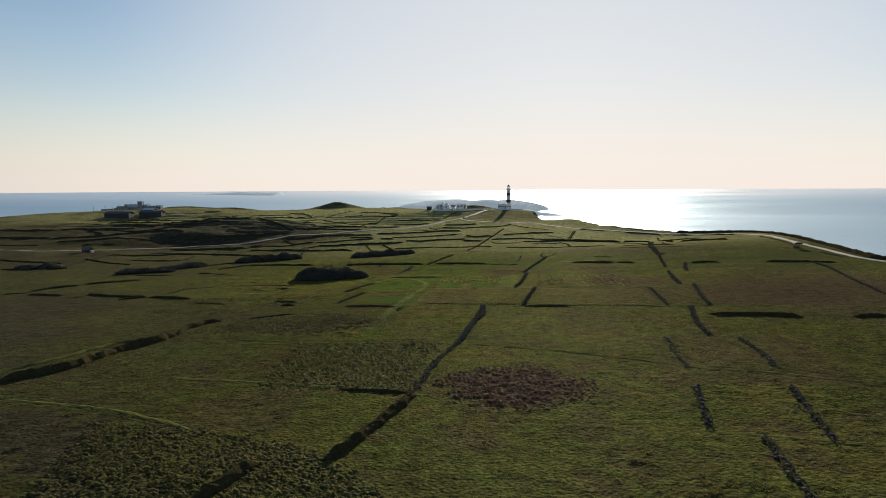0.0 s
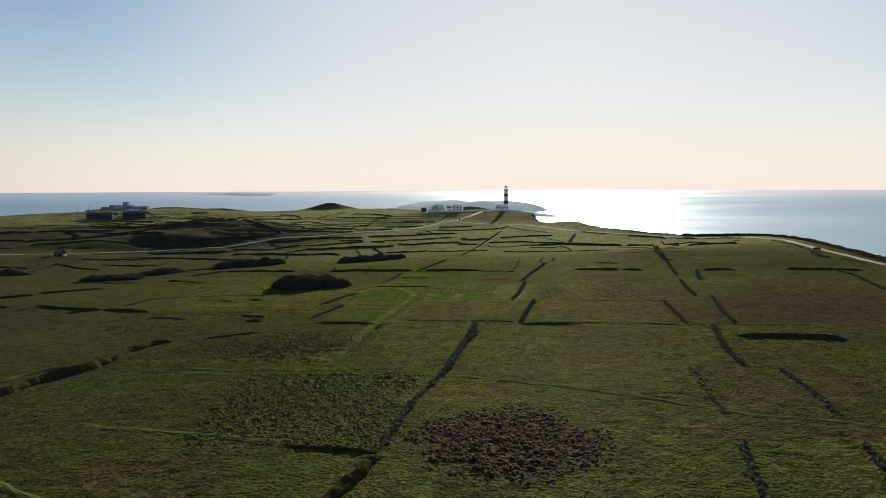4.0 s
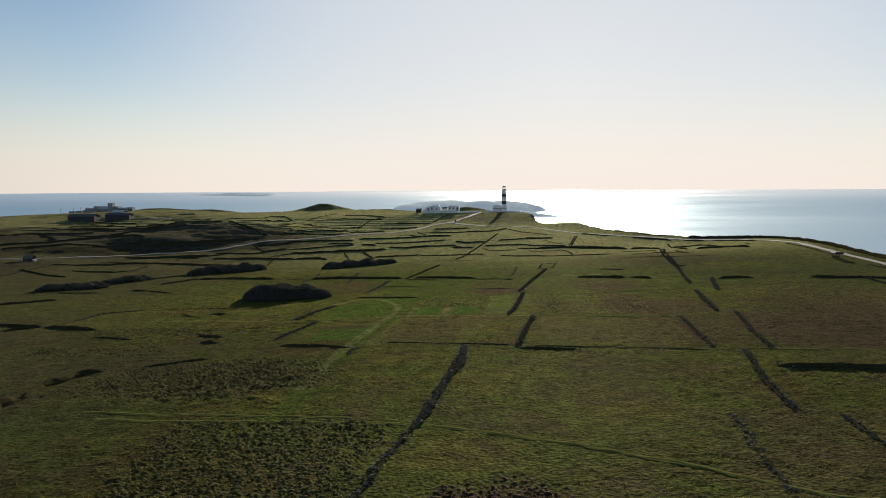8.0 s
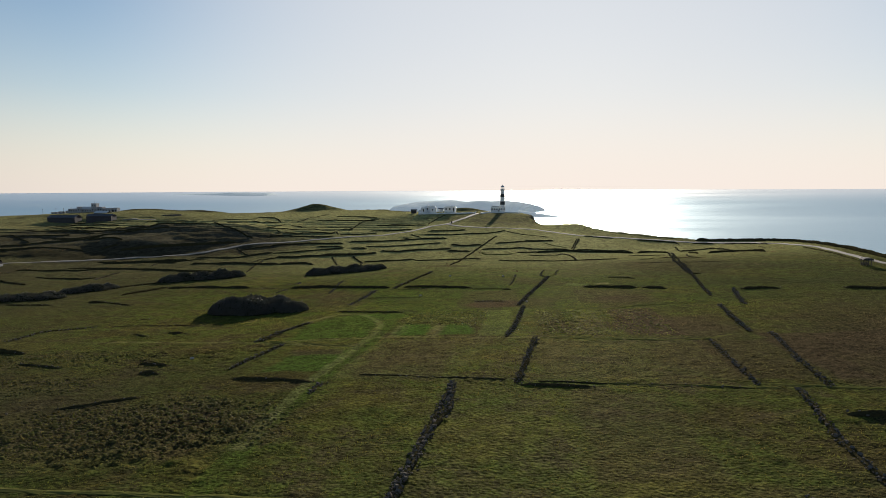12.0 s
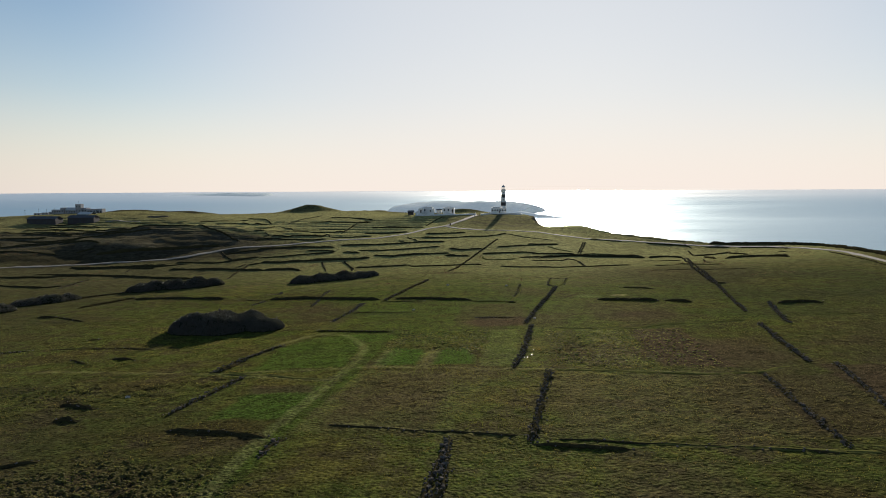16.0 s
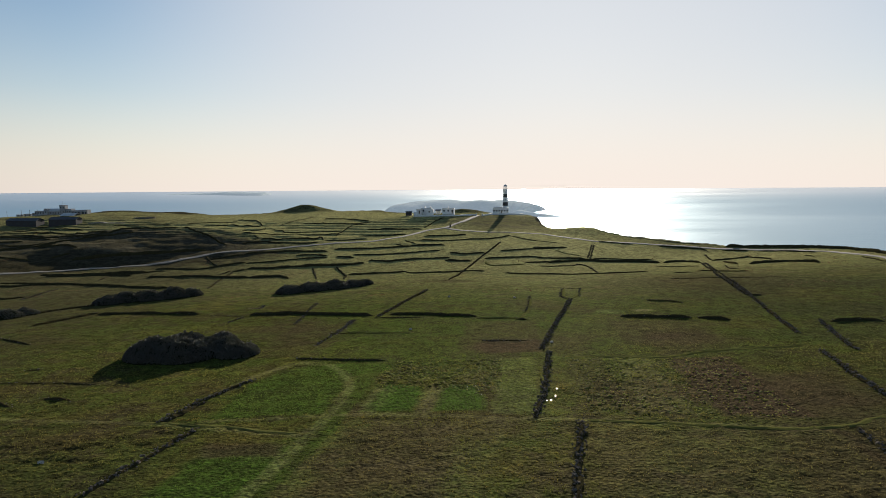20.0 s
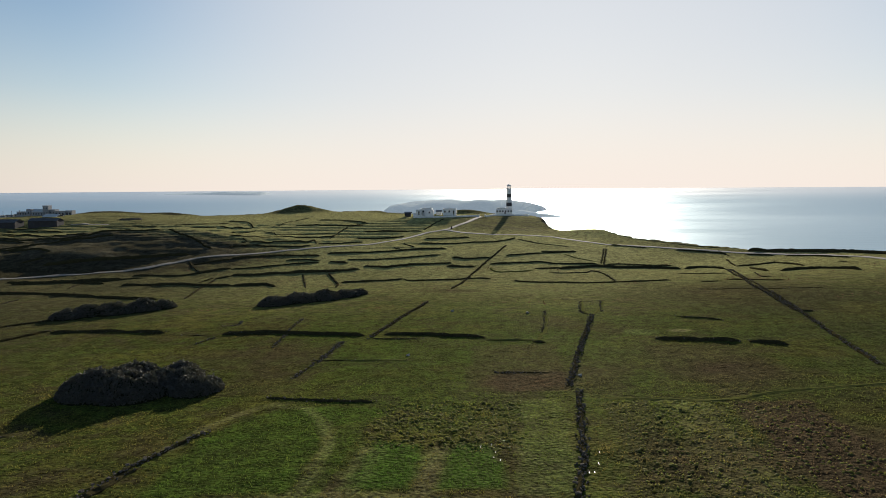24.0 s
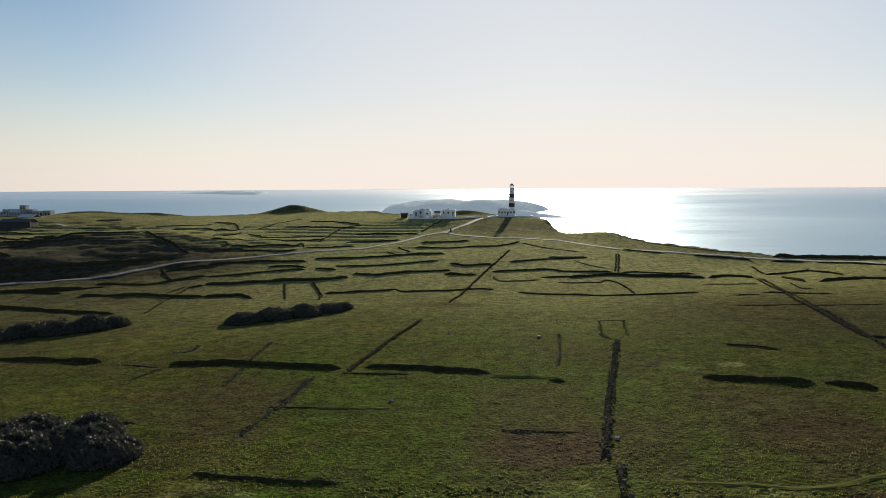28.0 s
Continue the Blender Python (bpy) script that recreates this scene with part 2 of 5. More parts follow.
LEAF = leafy("bramble_leaves", (0.03, 0.028, 0.022), (0.135, 0.122, 0.10), (0.06, 0.055, 0.035), 0.2, 0.5, 0.4)
# inner growth coloured near-black, with the shade deep among the leaves put in
THICK = surface("thicket_inner_shade", (0.010, 0.012, 0.006), (0.03, 0.032, 0.014), 0.4, 2.5, 0.95, 0.9, 0.2, 0.0)
FLOWER = leafy("flowering_rush_tufts", (0.10, 0.10, 0.030), (0.19, 0.18, 0.055), (0.33, 0.31, 0.075), 0.55, 0.3)


# ---- mesh helpers ----
def mesh_of(name, verts, faces, material, smooth=False):
    me = bpy.data.meshes.new(name)
    me.from_pydata([tuple(v) for v in verts], [], faces)
    me.materials.append(material)
    if smooth:
        me.polygons.foreach_set("use_smooth", [True] * len(me.polygons))
    me.update()
    return me


def mesh_np(name, verts, sides, material):
    """Loose faces of so many sides each, from an array of their corners."""
    me = bpy.data.meshes.new(name)
    n = len(verts) // sides
    me.vertices.add(len(verts))
    me.vertices.foreach_set("co", np.ascontiguousarray(verts, np.float32).ravel())
    me.loops.add(len(verts))
    me.loops.foreach_set("vertex_index", np.arange(len(verts), dtype=np.int32))
    me.polygons.add(n)
    me.polygons.foreach_set("loop_start", np.arange(n, dtype=np.int32) * sides)
    me.update(calc_edges=True)
    me.materials.append(material)
    return me


def part(name, bm, material, parent, label=""):
    """Links a bmesh as one mesh object under a thing or under a part."""
    me = bpy.data.meshes.new(name)
    bm.to_mesh(me)
    bm.free()
    me.materials.append(material)
    ob = new(name, me)
    ob.parent = parent
    return tagged(ob, label)


def thing(name, m, label, category, group="", kind=""):
    ob = new(name)
    ob.matrix_world = m
    return tagged(ob, label, category, group, kind)


def box(x0, x1, y0, y1, z0, z1, bevel=0.0):
    bm = bmesh.new()
    bmesh.ops.create_cube(bm, size=1.0)
    for v in bm.verts:
        v.co = ((x0 + x1) / 2 + v.co.x * (x1 - x0), (y0 + y1) / 2 + v.co.y * (y1 - y0), (z0 + z1) / 2 + v.co.z * (z1 - z0))
    if bevel:
        bmesh.ops.bevel(bm, geom=bm.edges[:], offset=bevel, segments=1, affect="EDGES")
    return bm


def lathe(profile, n=32, cx=0.0, cy=0.0):
    """A solid turned from (radius, height) pairs."""
    bm = bmesh.new()
    rings = [[bm.verts.new((cx + r * math.cos(a * math.tau / n), cy + r * math.sin(a * math.tau / n), z)) for a in range(n)] for r, z in profile]
    for lo, hi in zip(rings, rings[1:]):
        for a in range(n):
            bm.faces.new((lo[a], lo[(a + 1) % n], hi[(a + 1) % n], hi[a]))
    bm.faces.new(rings[0][::-1])
    bm.faces.new(rings[-1])
    return bm


def prism(outline, y0, y1):
    """An outline in x and z, drawn out along y."""
    bm = bmesh.new()
    a = [bm.verts.new((x, y0, z)) for x, z in outline]
    b = [bm.verts.new((x, y1, z)) for x, z in outline]
    bm.faces.new(a)
    bm.faces.new(b[::-1])
    for i in range(len(a)):
        j = (i + 1) % len(a)
        bm.faces.new((a[j], a[i], b[i], b[j]))
    bmesh.ops.recalc_face_normals(bm, faces=bm.faces[:])
    return bm


# ---- the land ----
def vnoise(x, y, seed=0):
    """Smooth value noise, -1 to 1."""
    xi, yi = np.floor(x).astype(np.int64), np.floor(y).astype(np.int64)
    fx, fy = x - xi, y - yi
    fx, fy = fx * fx * (3 - 2 * fx), fy * fy * (3 - 2 * fy)

    def at(i, j):
        h = (i * 374761393 + j * 668265263 + seed * 982451653) & 0x7FFFFFFF
        h = ((h ^ (h >> 13)) * 1274126177) & 0x7FFFFFFF
        return ((h ^ (h >> 16)) & 0xFFFF) / 32767.5 - 1

    return (at(xi, yi) * (1 - fx) + at(xi + 1, yi) * fx) * (1 - fy) + (at(xi, yi + 1) * (1 - fx) + at(xi + 1, yi + 1) * fx) * fy


HILLS = []


def hill(x, y, wide, deep, high):
    HILLS.append((x, y, wide, deep, high))


hill(-60, 480, 150, 110, -7.57)
hill(-250, 420, 150, 110, -6.99)
hill(-240, 605, 75, 32, 6.14)
hill(-30, 640, 90, 35, -0.79)
hill(-20, 760, 70, 70, 5.6)
hill(-180, 640, 120, 60, -0.11)
hill(-400, 800, 120, 100, 10.73)
hill(-220, 930, 110, 80, 3.03)
hill(-420, 600, 120, 80, 2.94)
hill(120, 560, 70, 80, -8.74)
hill(60, 640, 45, 50, -1.25)
hill(60, 180, 90, 90, -0.35)
hill(-90, 250, 80, 110, -2.13)
hill(170, 350, 90, 120, -1.69)
hill(-520, 700, 120, 120, 7.29)
hill(0, 330, 120, 90, -2.83)
hill(60, 490, 80, 70, -2.19)
hill(-250, 250, 150, 130, -4.42)
hill(0, 0, 200, 110, 1.46)
hill(-100, 850, 110, 70, 3.46)
hill(-340, 700, 90, 60, 4.16)
hill(-290, 505, 120, 45, -3.76)
hill(-450, 480, 130, 90, -1.12)
hill(20, 420, 110, 60, -0.09)
hill(-620, 300, 160, 160, 4.19)
hill(35, 700, 40, 40, -3.02)
hill(-60, 560, 80, 40, -0.3)
hill(-100, 690, 70, 60, 2.58)
hill(-170, 760, 90, 60, 4.76)
hill(-60, 610, 70, 40, -0.51)
hill(-200, 680, 60, 50, 2.02)
hill(-250, 760, 80, 60, 1.08)
hill(0, 660, 40, 40, 1.23)
hill(-400, 672, 45, 35, -4.09)
hill(-440, 780, 60, 40, -1.17)
hill(-243, 960, 29, 24, 9.5)
hill(-262, 537, 48, 22, 5.5)
hill(-302, 503, 40, 20, 4.0)
hill(-238, 572, 58, 22, 3.0)
hill(-40, 812, 22, 14, 5.0)
hill(-66, 730, 42, 32, 2.8)
hill(58, 660, 20, 22, 3.0)
hill(-420, 848, 45, 16, 3.2)
hill(-345, 850, 24, 12, 2.6)
hill(-262, 596, 30, 20, 2.0)
hill(-205, 606, 26, 18, 1.6)

COAST = [(-1500, -600), (260, -600), (215, 150), (172, 325), (180, 380), (187, 450), (188, 520), (178, 548), (158, 574), (128, 603), (112, 613),
         (86, 632), (58, 676), (38, 692), (29, 712), (26, 760), (25, 815), (10, 850), (-40, 885), (-110, 900), (-150, 1000), (-170, 1075),
         (-300, 1075), (-330, 930), (-420, 895), (-560, 870), (-700, 800), (-1500, 760)]


def coast_distance(x, y):
    """Metres inland of the coast; negative at sea."""
    best = np.full(x.shape, 1e9)
    inside = np.zeros(x.shape, bool)
    for (ax, ay), (bx, by) in zip(COAST, COAST[1:] + COAST[:1]):
        dx, dy = bx - ax, by - ay
        t = np.clip(((x - ax) * dx + (y - ay) * dy) / (dx * dx + dy * dy), 0, 1)
        best = np.minimum(best, np.hypot(x - ax - t * dx, y - ay - t * dy))
        if ay != by:
            inside ^= ((ay > y) != (by > y)) & (x < dx * (y - ay) / (by - ay) + ax)
    return np.where(inside, best, -best)


def smooth(a, b, v):
    t = np.clip((v - a) / (b - a), 0, 1)
    return t * t * (3 - 2 * t)


SEA_Z = -47.0


def height(x, y):
    x, y = np.asarray(x, float), np.asarray(y, float)
    z = 5.07 + 0.011 * x + 0.0052 * y
    for hx, hy, wx, wy, hz in HILLS:
        z = z + hz * np.exp(-(((x - hx) / wx) ** 2) - ((y - hy) / wy) ** 2)
    z = z + 0.12 * vnoise(x / 9, y / 9, 3) + 0.3 * vnoise(x / 37, y / 37, 4) * smooth(150, 420, y)
    # broken ground on the western slopes and the rocky mound
    z = z + (0.35 * vnoise(x / 13, y / 10, 6) + 0.2 * vnoise(x / 6, y / 5, 8)) * smooth(-90, -160, x) * smooth(370, 440, y)
    z = z + (0.8 * vnoise(x / 17, y / 13, 9) + 0.5 * vnoise(x / 7, y / 6, 10)) * np.exp(-(((x + 250) / 80) ** 2) - ((y - 570) / 34) ** 2)
    z = z + (1.0 * vnoise(x / 8, y / 8, 12) + 0.5 * vnoise(x / 4, y / 4, 13)) * np.exp(-(((x + 243) / 32) ** 2) - ((y - 955) / 26) ** 2)
    # old cultivation terraces: level strips and short risers on the slopes below the hill
    much = smooth(-440, -400, x) * smooth(-36, -62, x) * smooth(560, 592, y) * smooth(722, 700, y)
    much = much * (1 - lane(x, y, 30, (-157, 553), (-134.6, 568.8), (-112.5, 582.3), (-88.6, 592.9), (-72.3, 616.9), (-58.6, 649.1), (-44.1, 666.5), (-33, 696), (-22, 738)))
    u = (z + 0.35 * vnoise(x / 34, y / 60, 5)) / 1.15
    f = u - np.floor(u)
    return z + 0.75 * much * 1.15 * (smooth(0.72, 1.0, f) - f)


def ground_z(x, y):
    return float(height(np.array([x]), np.array([y]))[0])


def steps(*runs):
    out = [runs[0][0]]
    for a, b, s in runs:
        out += list(np.linspace(a, b, max(2, round((b - a) / s) + 1))[1:])
    return np.array(out)


def ellipse(x, y, cx, cy, rx, ry, soft=0.35, turn=0.0):
    c, s = math.cos(turn), math.sin(turn)
    u, v = ((x - cx) * c + (y - cy) * s) / rx, (-(x - cx) * s + (y - cy) * c) / ry
    return 1 - smooth(1 - soft, 1 + soft, np.hypot(u, v) + 0.18 * vnoise(x / 4, y / 4, 7))


def field(x, y, *corners):
    """1 inside a convex field, fading over its last metre or two."""
    d = np.full(x.shape, 1e9)
    for (ax, ay), (bx, by) in zip(corners, corners[1:] + corners[:1]):
        n = math.hypot(bx - ax, by - ay)
        d = np.minimum(d, ((bx - ax) * (y - ay) - (by - ay) * (x - ax)) / n)
    return smooth(-0.8, 1.2, d + 0.8 * vnoise(x / 3, y / 3, 9))


def lane(x, y, wide, *pts):
    """1 along a grassy lane through the points, fading at its sides."""
    d = np.full(x.shape, 1e9)
    for (ax, ay), (bx, by) in zip(pts, pts[1:]):
        dx, dy = bx - ax, by - ay
        t = np.clip(((x - ax) * dx + (y - ay) * dy) / (dx * dx + dy * dy), 0, 1)
        d = np.minimum(d, np.hypot(x - ax - t * dx, y - ay - t * dy))
    return 1 - smooth(wide * 0.4, wide * 0.6, d + 0.3 * vnoise(x / 3, y / 3, 15))


def land_attributes(x, y, inland):
    big = vnoise(x / 60, y / 60, 11) * 0.5 + 0.5
    mid = vnoise(x / 17, y / 17, 12) * 0.5 + 0.5
    green = 0.25 * smooth(0.45, 0.9, big)
    green = np.maximum(green, 0.6 * field(x, y, (-50, 244), (-31, 247), (-32, 270), (-38, 279), (-45, 281), (-51, 270)))
    green = np.maximum(green, 0.8 * field(x, y, (-45, 212), (-31, 212), (-31, 233), (-45, 231)))
    green = np.maximum(green, 0.9 * field(x, y, (-26, 247), (-16, 247), (-16, 264), (-23, 265)))
    green = np.maximum(green, 0.85 * field(x, y, (-13, 247), (-4, 247.5), (-5, 262), (-12, 264)))
    green = np.maximum(green, 0.45 * lane(x, y, 4.0, (-28, 279), (-28.8, 259), (-29, 243), (-30, 228), (-31.8, 210), (-32.1, 191), (-33.2, 175), (-32, 163), (-32.5, 152)))
    green = np.maximum(green, 0.4 * field(x, y, (-3, 246), (5, 246), (6, 285), (-2, 285)))
    green = np.maximum(green, 0.75 * ellipse(x, y, 31, 344, 4.5, 4))
    green = np.maximum(green, 0.25 * ellipse(x, y, -70, 150, 16, 12, 0.6))
    green = np.maximum(green, 0.45 * smooth(0.5, 0.8, mid) * smooth(400, 470, y))
    green = np.maximum(green, (0.16 + 0.26 * smooth(0.3, 0.75, mid)) * smooth(255, 300, y) * smooth(470, 400, y) * (1 - 0.6 * smooth(-35, -75, x)))
    green = np.maximum(green, 0.7 * ellipse(x, y, -35, 277, 12, 6) + 0.55 * ellipse(x, y, -68, 318, 14, 4, 0.6))
    # pale: distance haze put into the colour, rising with y, plus paler plots
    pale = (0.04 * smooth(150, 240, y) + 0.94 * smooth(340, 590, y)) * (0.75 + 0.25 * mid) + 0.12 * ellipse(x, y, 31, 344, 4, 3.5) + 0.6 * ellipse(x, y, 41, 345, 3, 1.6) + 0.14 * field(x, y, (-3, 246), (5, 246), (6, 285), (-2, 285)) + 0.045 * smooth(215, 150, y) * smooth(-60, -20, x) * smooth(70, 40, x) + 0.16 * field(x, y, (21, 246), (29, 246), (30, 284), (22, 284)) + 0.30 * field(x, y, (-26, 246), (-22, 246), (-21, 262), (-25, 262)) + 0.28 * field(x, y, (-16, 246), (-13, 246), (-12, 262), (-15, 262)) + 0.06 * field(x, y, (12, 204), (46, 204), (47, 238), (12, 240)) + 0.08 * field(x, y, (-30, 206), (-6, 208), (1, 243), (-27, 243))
    edge = lane(x, y, 2.2, (-54.5, 262), (-52.8, 272.3), (-49.6, 280.2), (-45.8, 284.0), (-38.8, 281.3), (-33.7, 273.5), (-30.5, 264.3), (-29.7, 252), (-31, 232), (-33, 205), (-33, 170))
    edge = np.maximum(edge, lane(x, y, 1.8, (-24.5, 210.2), (-17.5, 208.6), (-10.8, 207.0), (-5.6, 205.7), (1.3, 204.9)))
    edge = np.maximum(edge, lane(x, y, 1.6, (-50, 243.5), (-27.1, 246.1), (-15.6, 245.4), (-3.2, 243.9), (24, 240.4), (46, 238)))
    edge = np.maximum(edge, lane(x, y, 1.6, (-105.6, 245.9), (-90.7, 245.8), (-70.5, 244.4), (-57.5, 242.5), (-29.8, 235.5)))
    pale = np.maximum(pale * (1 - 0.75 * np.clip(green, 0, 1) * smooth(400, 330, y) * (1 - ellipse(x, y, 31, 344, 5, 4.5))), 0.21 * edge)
    brown = 0.75 * ellipse(x, y, 2.6, 117, 11, 12) + 0.65 * ellipse(x, y, 48, 256, 15, 14, 0.6) + 0.5 * ellipse(x, y, -54, 178, 20, 15)
    brown = brown + 0.55 * ellipse(x, y, 110, 235, 32, 60, 0.6) + 0.5 * ellipse(x, y, -75, 88, 17, 12) + 0.45 * ellipse(x, y, 40, 300, 12, 10, 0.7)
    brown = brown + 0.45 * ellipse(x, y, 12, 300, 7, 12, 0.7) + 0.4 * ellipse(x, y, 75, 400, 35, 30, 0.7) + 0.5 * ellipse(x, y, -25, 436, 13, 5, 0.6)
    brown = brown + 0.3 * ellipse(x, y, 33, 318, 16, 14, 0.6) + 0.5 * ellipse(x, y, -1, 297, 7, 9, 0.5) + 0.4 * ellipse(x, y, 8, 360, 8, 9, 0.6) + 0.4 * ellipse(x, y, -66, 322, 12, 12, 0.6) + 0.35 * ellipse(x, y, 24, 258, 8, 9, 0.5)
    for x0, x1, y0, y1, much in ((-45, -32, 227, 233, 0.6), (12, 20, 247, 283, 0.3), (33, 46, 244, 283, 0.7), (-26, -8, 205, 240, 0.3), (46, 70, 205, 238, 0.35), (14, 30, 160, 196, 0.3), (-12, 8, 290, 332, 0.35), (28, 52, 296, 328, 0.15), (-62, -44, 290, 338, 0.25), (30, 62, 120, 160, 0.3), (62, 100, 200, 246, 0.5), (48, 90, 60, 92, 0.5), (-46, -30, 92, 112, 0.35), (10, 48, 205, 238, 0.3)):
        brown = brown + much * field(x, y, (x0, y0), (x1, y0), (x1, y1), (x0, y1))
    brown = np.clip(1.25 * brown + 0.35 * smooth(0.55, 0.95, big) * smooth(0, 80, x), 0, 1)
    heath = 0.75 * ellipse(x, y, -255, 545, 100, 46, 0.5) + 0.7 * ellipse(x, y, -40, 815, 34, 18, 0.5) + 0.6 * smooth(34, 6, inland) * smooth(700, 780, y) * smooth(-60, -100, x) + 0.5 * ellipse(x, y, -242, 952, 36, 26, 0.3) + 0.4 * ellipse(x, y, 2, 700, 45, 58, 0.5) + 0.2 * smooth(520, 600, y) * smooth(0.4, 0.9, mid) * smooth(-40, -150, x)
    # heath at both sides, which also carries the lens's edge darkening as colour
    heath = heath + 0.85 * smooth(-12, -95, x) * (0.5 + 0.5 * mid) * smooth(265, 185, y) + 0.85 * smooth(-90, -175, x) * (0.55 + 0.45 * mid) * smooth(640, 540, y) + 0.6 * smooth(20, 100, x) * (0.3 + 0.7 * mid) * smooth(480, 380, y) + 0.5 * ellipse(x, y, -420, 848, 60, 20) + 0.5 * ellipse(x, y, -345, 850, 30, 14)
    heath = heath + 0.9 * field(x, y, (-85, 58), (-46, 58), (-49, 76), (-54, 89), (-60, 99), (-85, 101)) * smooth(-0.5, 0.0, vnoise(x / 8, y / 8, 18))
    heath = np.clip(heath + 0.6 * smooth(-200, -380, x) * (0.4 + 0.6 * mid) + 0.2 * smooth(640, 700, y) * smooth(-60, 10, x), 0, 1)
    rock = 1 - smooth(-1.5, 2.0, inland + 1.5 * vnoise(x / 5, y / 5, 14))
    # thin turf and bare rock round the lighthouse hill
    # rock tone over the rough mound below the signal station, lightening its shade
    bare = ellipse(x, y, -262, 562, 105, 48, 0.5) * (0.45 + 0.55 * smooth(-0.4, 0.5, vnoise(x / 9, y / 5, 26)))
    rock = np.maximum(rock, 0.8 * bare + 0.65 * ellipse(x, y, 5, 720, 48, 62, 0.5) * smooth(-0.3, 0.5, vnoise(x / 8, y / 6, 27)))
    return {"green": green, "pale": pale, "brown": brown, "heath": heath, "rock": rock}


def hummocks(x, y):
    """Knobbly grazed turf: rounded tops with creases between, smoother on mown plots and lanes, rougher where rushes grow."""
    a = np.abs(vnoise(x / 1.0, y / 0.95, 21)) + 0.6 * np.abs(vnoise(x / 0.6 + 9, y / 0.55, 22)) + 0.4 * np.abs(vnoise(x / 2.4, y / 2.3, 23))
    rough = 0.75 + 0.35 * vnoise(x / 23, y / 19, 24) + 0.25 * vnoise(x / 7, y / 7, 25)
    at = land_attributes(x, y, np.full(x.shape, 99.0))
    rough = rough * (1 - 0.6 * np.clip(at["green"], 0, 1)) * (1 + 0.3 * at["brown"])
    rough = rough * (1 + 0.6 * field(x, y, (12, 246), (44, 242), (46, 282), (13, 284)) + 0.9 * field(x, y, (-26, 263), (-4, 261), (-4, 284), (-26, 284)) + 0.9 * field(x, y, (-58, 160), (-34, 160), (-34, 204), (-60, 206)) + 0.6 * field(x, y, (-84, 212), (-58, 208), (-52, 240), (-88, 244)))
    return 0.26 * np.clip(rough, 0.2, 2.1) * (a - 0.6) * smooth(430, 330, y) * smooth(-140, -80, x) * smooth(140, 90, x)


def build_ground():
    xs = steps((-1500, -700, 50), (-700, -430, 5), (-430, -92, 2), (-92, 92, 0.72), (92, 200, 1.5), (200, 280, 6))
    ys = steps((-600, -100, 50), (-100, 55, 6), (55, 310, 0.72), (310, 420, 1.0), (420, 560, 2), (560, 725, 1.2), (725, 1120, 3.5))
    x, y = np.meshgrid(xs, ys)
    x, y = x.ravel(), y.ravel()
    inland = coast_distance(x, y)
    z = height(x, y)
    z = z + hummocks(x, y)
    jag = inland + 3.0 * vnoise(x / 11, y / 11, 31) + 1.5 * vnoise(x / 4, y / 4, 32)
    z = z - (z - SEA_Z + 8) * (1 - smooth(-26, 0.5, jag)) + 0.6 * vnoise(x / 3, y / 3, 33) * smooth(6, 0, np.abs(jag))
    nx, ny = len(xs), len(ys)
    i = (np.arange(ny - 1)[:, None] * nx + np.arange(nx - 1)[None]).ravel()
    faces = np.stack([i, i + 1, i + nx + 1, i + nx], 1)
    me = bpy.data.meshes.new("ground")
    me.vertices.add(len(x))
    me.vertices.foreach_set("co", np.stack([x, y, z], 1).ravel())
    me.loops.add(faces.size)
    me.loops.foreach_set("vertex_index", faces.ravel())
    me.polygons.add(len(faces))
    me.polygons.foreach_set("loop_start", np.arange(len(faces)) * 4)
    me.polygons.foreach_set("use_smooth", np.ones(len(faces), bool))
    me.update(calc_edges=True)
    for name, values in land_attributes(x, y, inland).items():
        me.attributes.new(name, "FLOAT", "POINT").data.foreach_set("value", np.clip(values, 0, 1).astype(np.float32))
    me.materials.append(TURF)
    return tagged(new("ground", me), "rough green pasture land ending in sea cliffs", "ground", kind="structure")


build_ground()


def build_sea():
    """One sheet out to the horizon; far out it lifts by the little that brings its edge to the horizon's height."""
    rs = np.concatenate([np.linspace(0, 2600, 27), np.linspace(2600, 4980, 50)[1:]])
    n = 128
    verts, faces = [(0, 0, SEA_Z)], []
    for r in rs[1:]:
        z = SEA_Z + 67 * max(0.0, (r - 1800) / 3150) ** 1.7
        verts += [(r * math.cos(a * math.tau / n), 100 + r * math.sin(a * math.tau / n), z) for a in range(n)]
    for a in range(n):
        faces.append((0, 1 + a, 1 + (a + 1) % n))
    for k in range(len(rs) - 2):
        o = 1 + k * n
        for a in range(n):
            b = (a + 1) % n
            faces.append((o + a, o + n + a, o + n + b, o + b))
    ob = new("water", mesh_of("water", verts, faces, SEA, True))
    return tagged(ob, "calm pale blue sea glittering under the low sun", "sea", kind="structure")


build_sea()


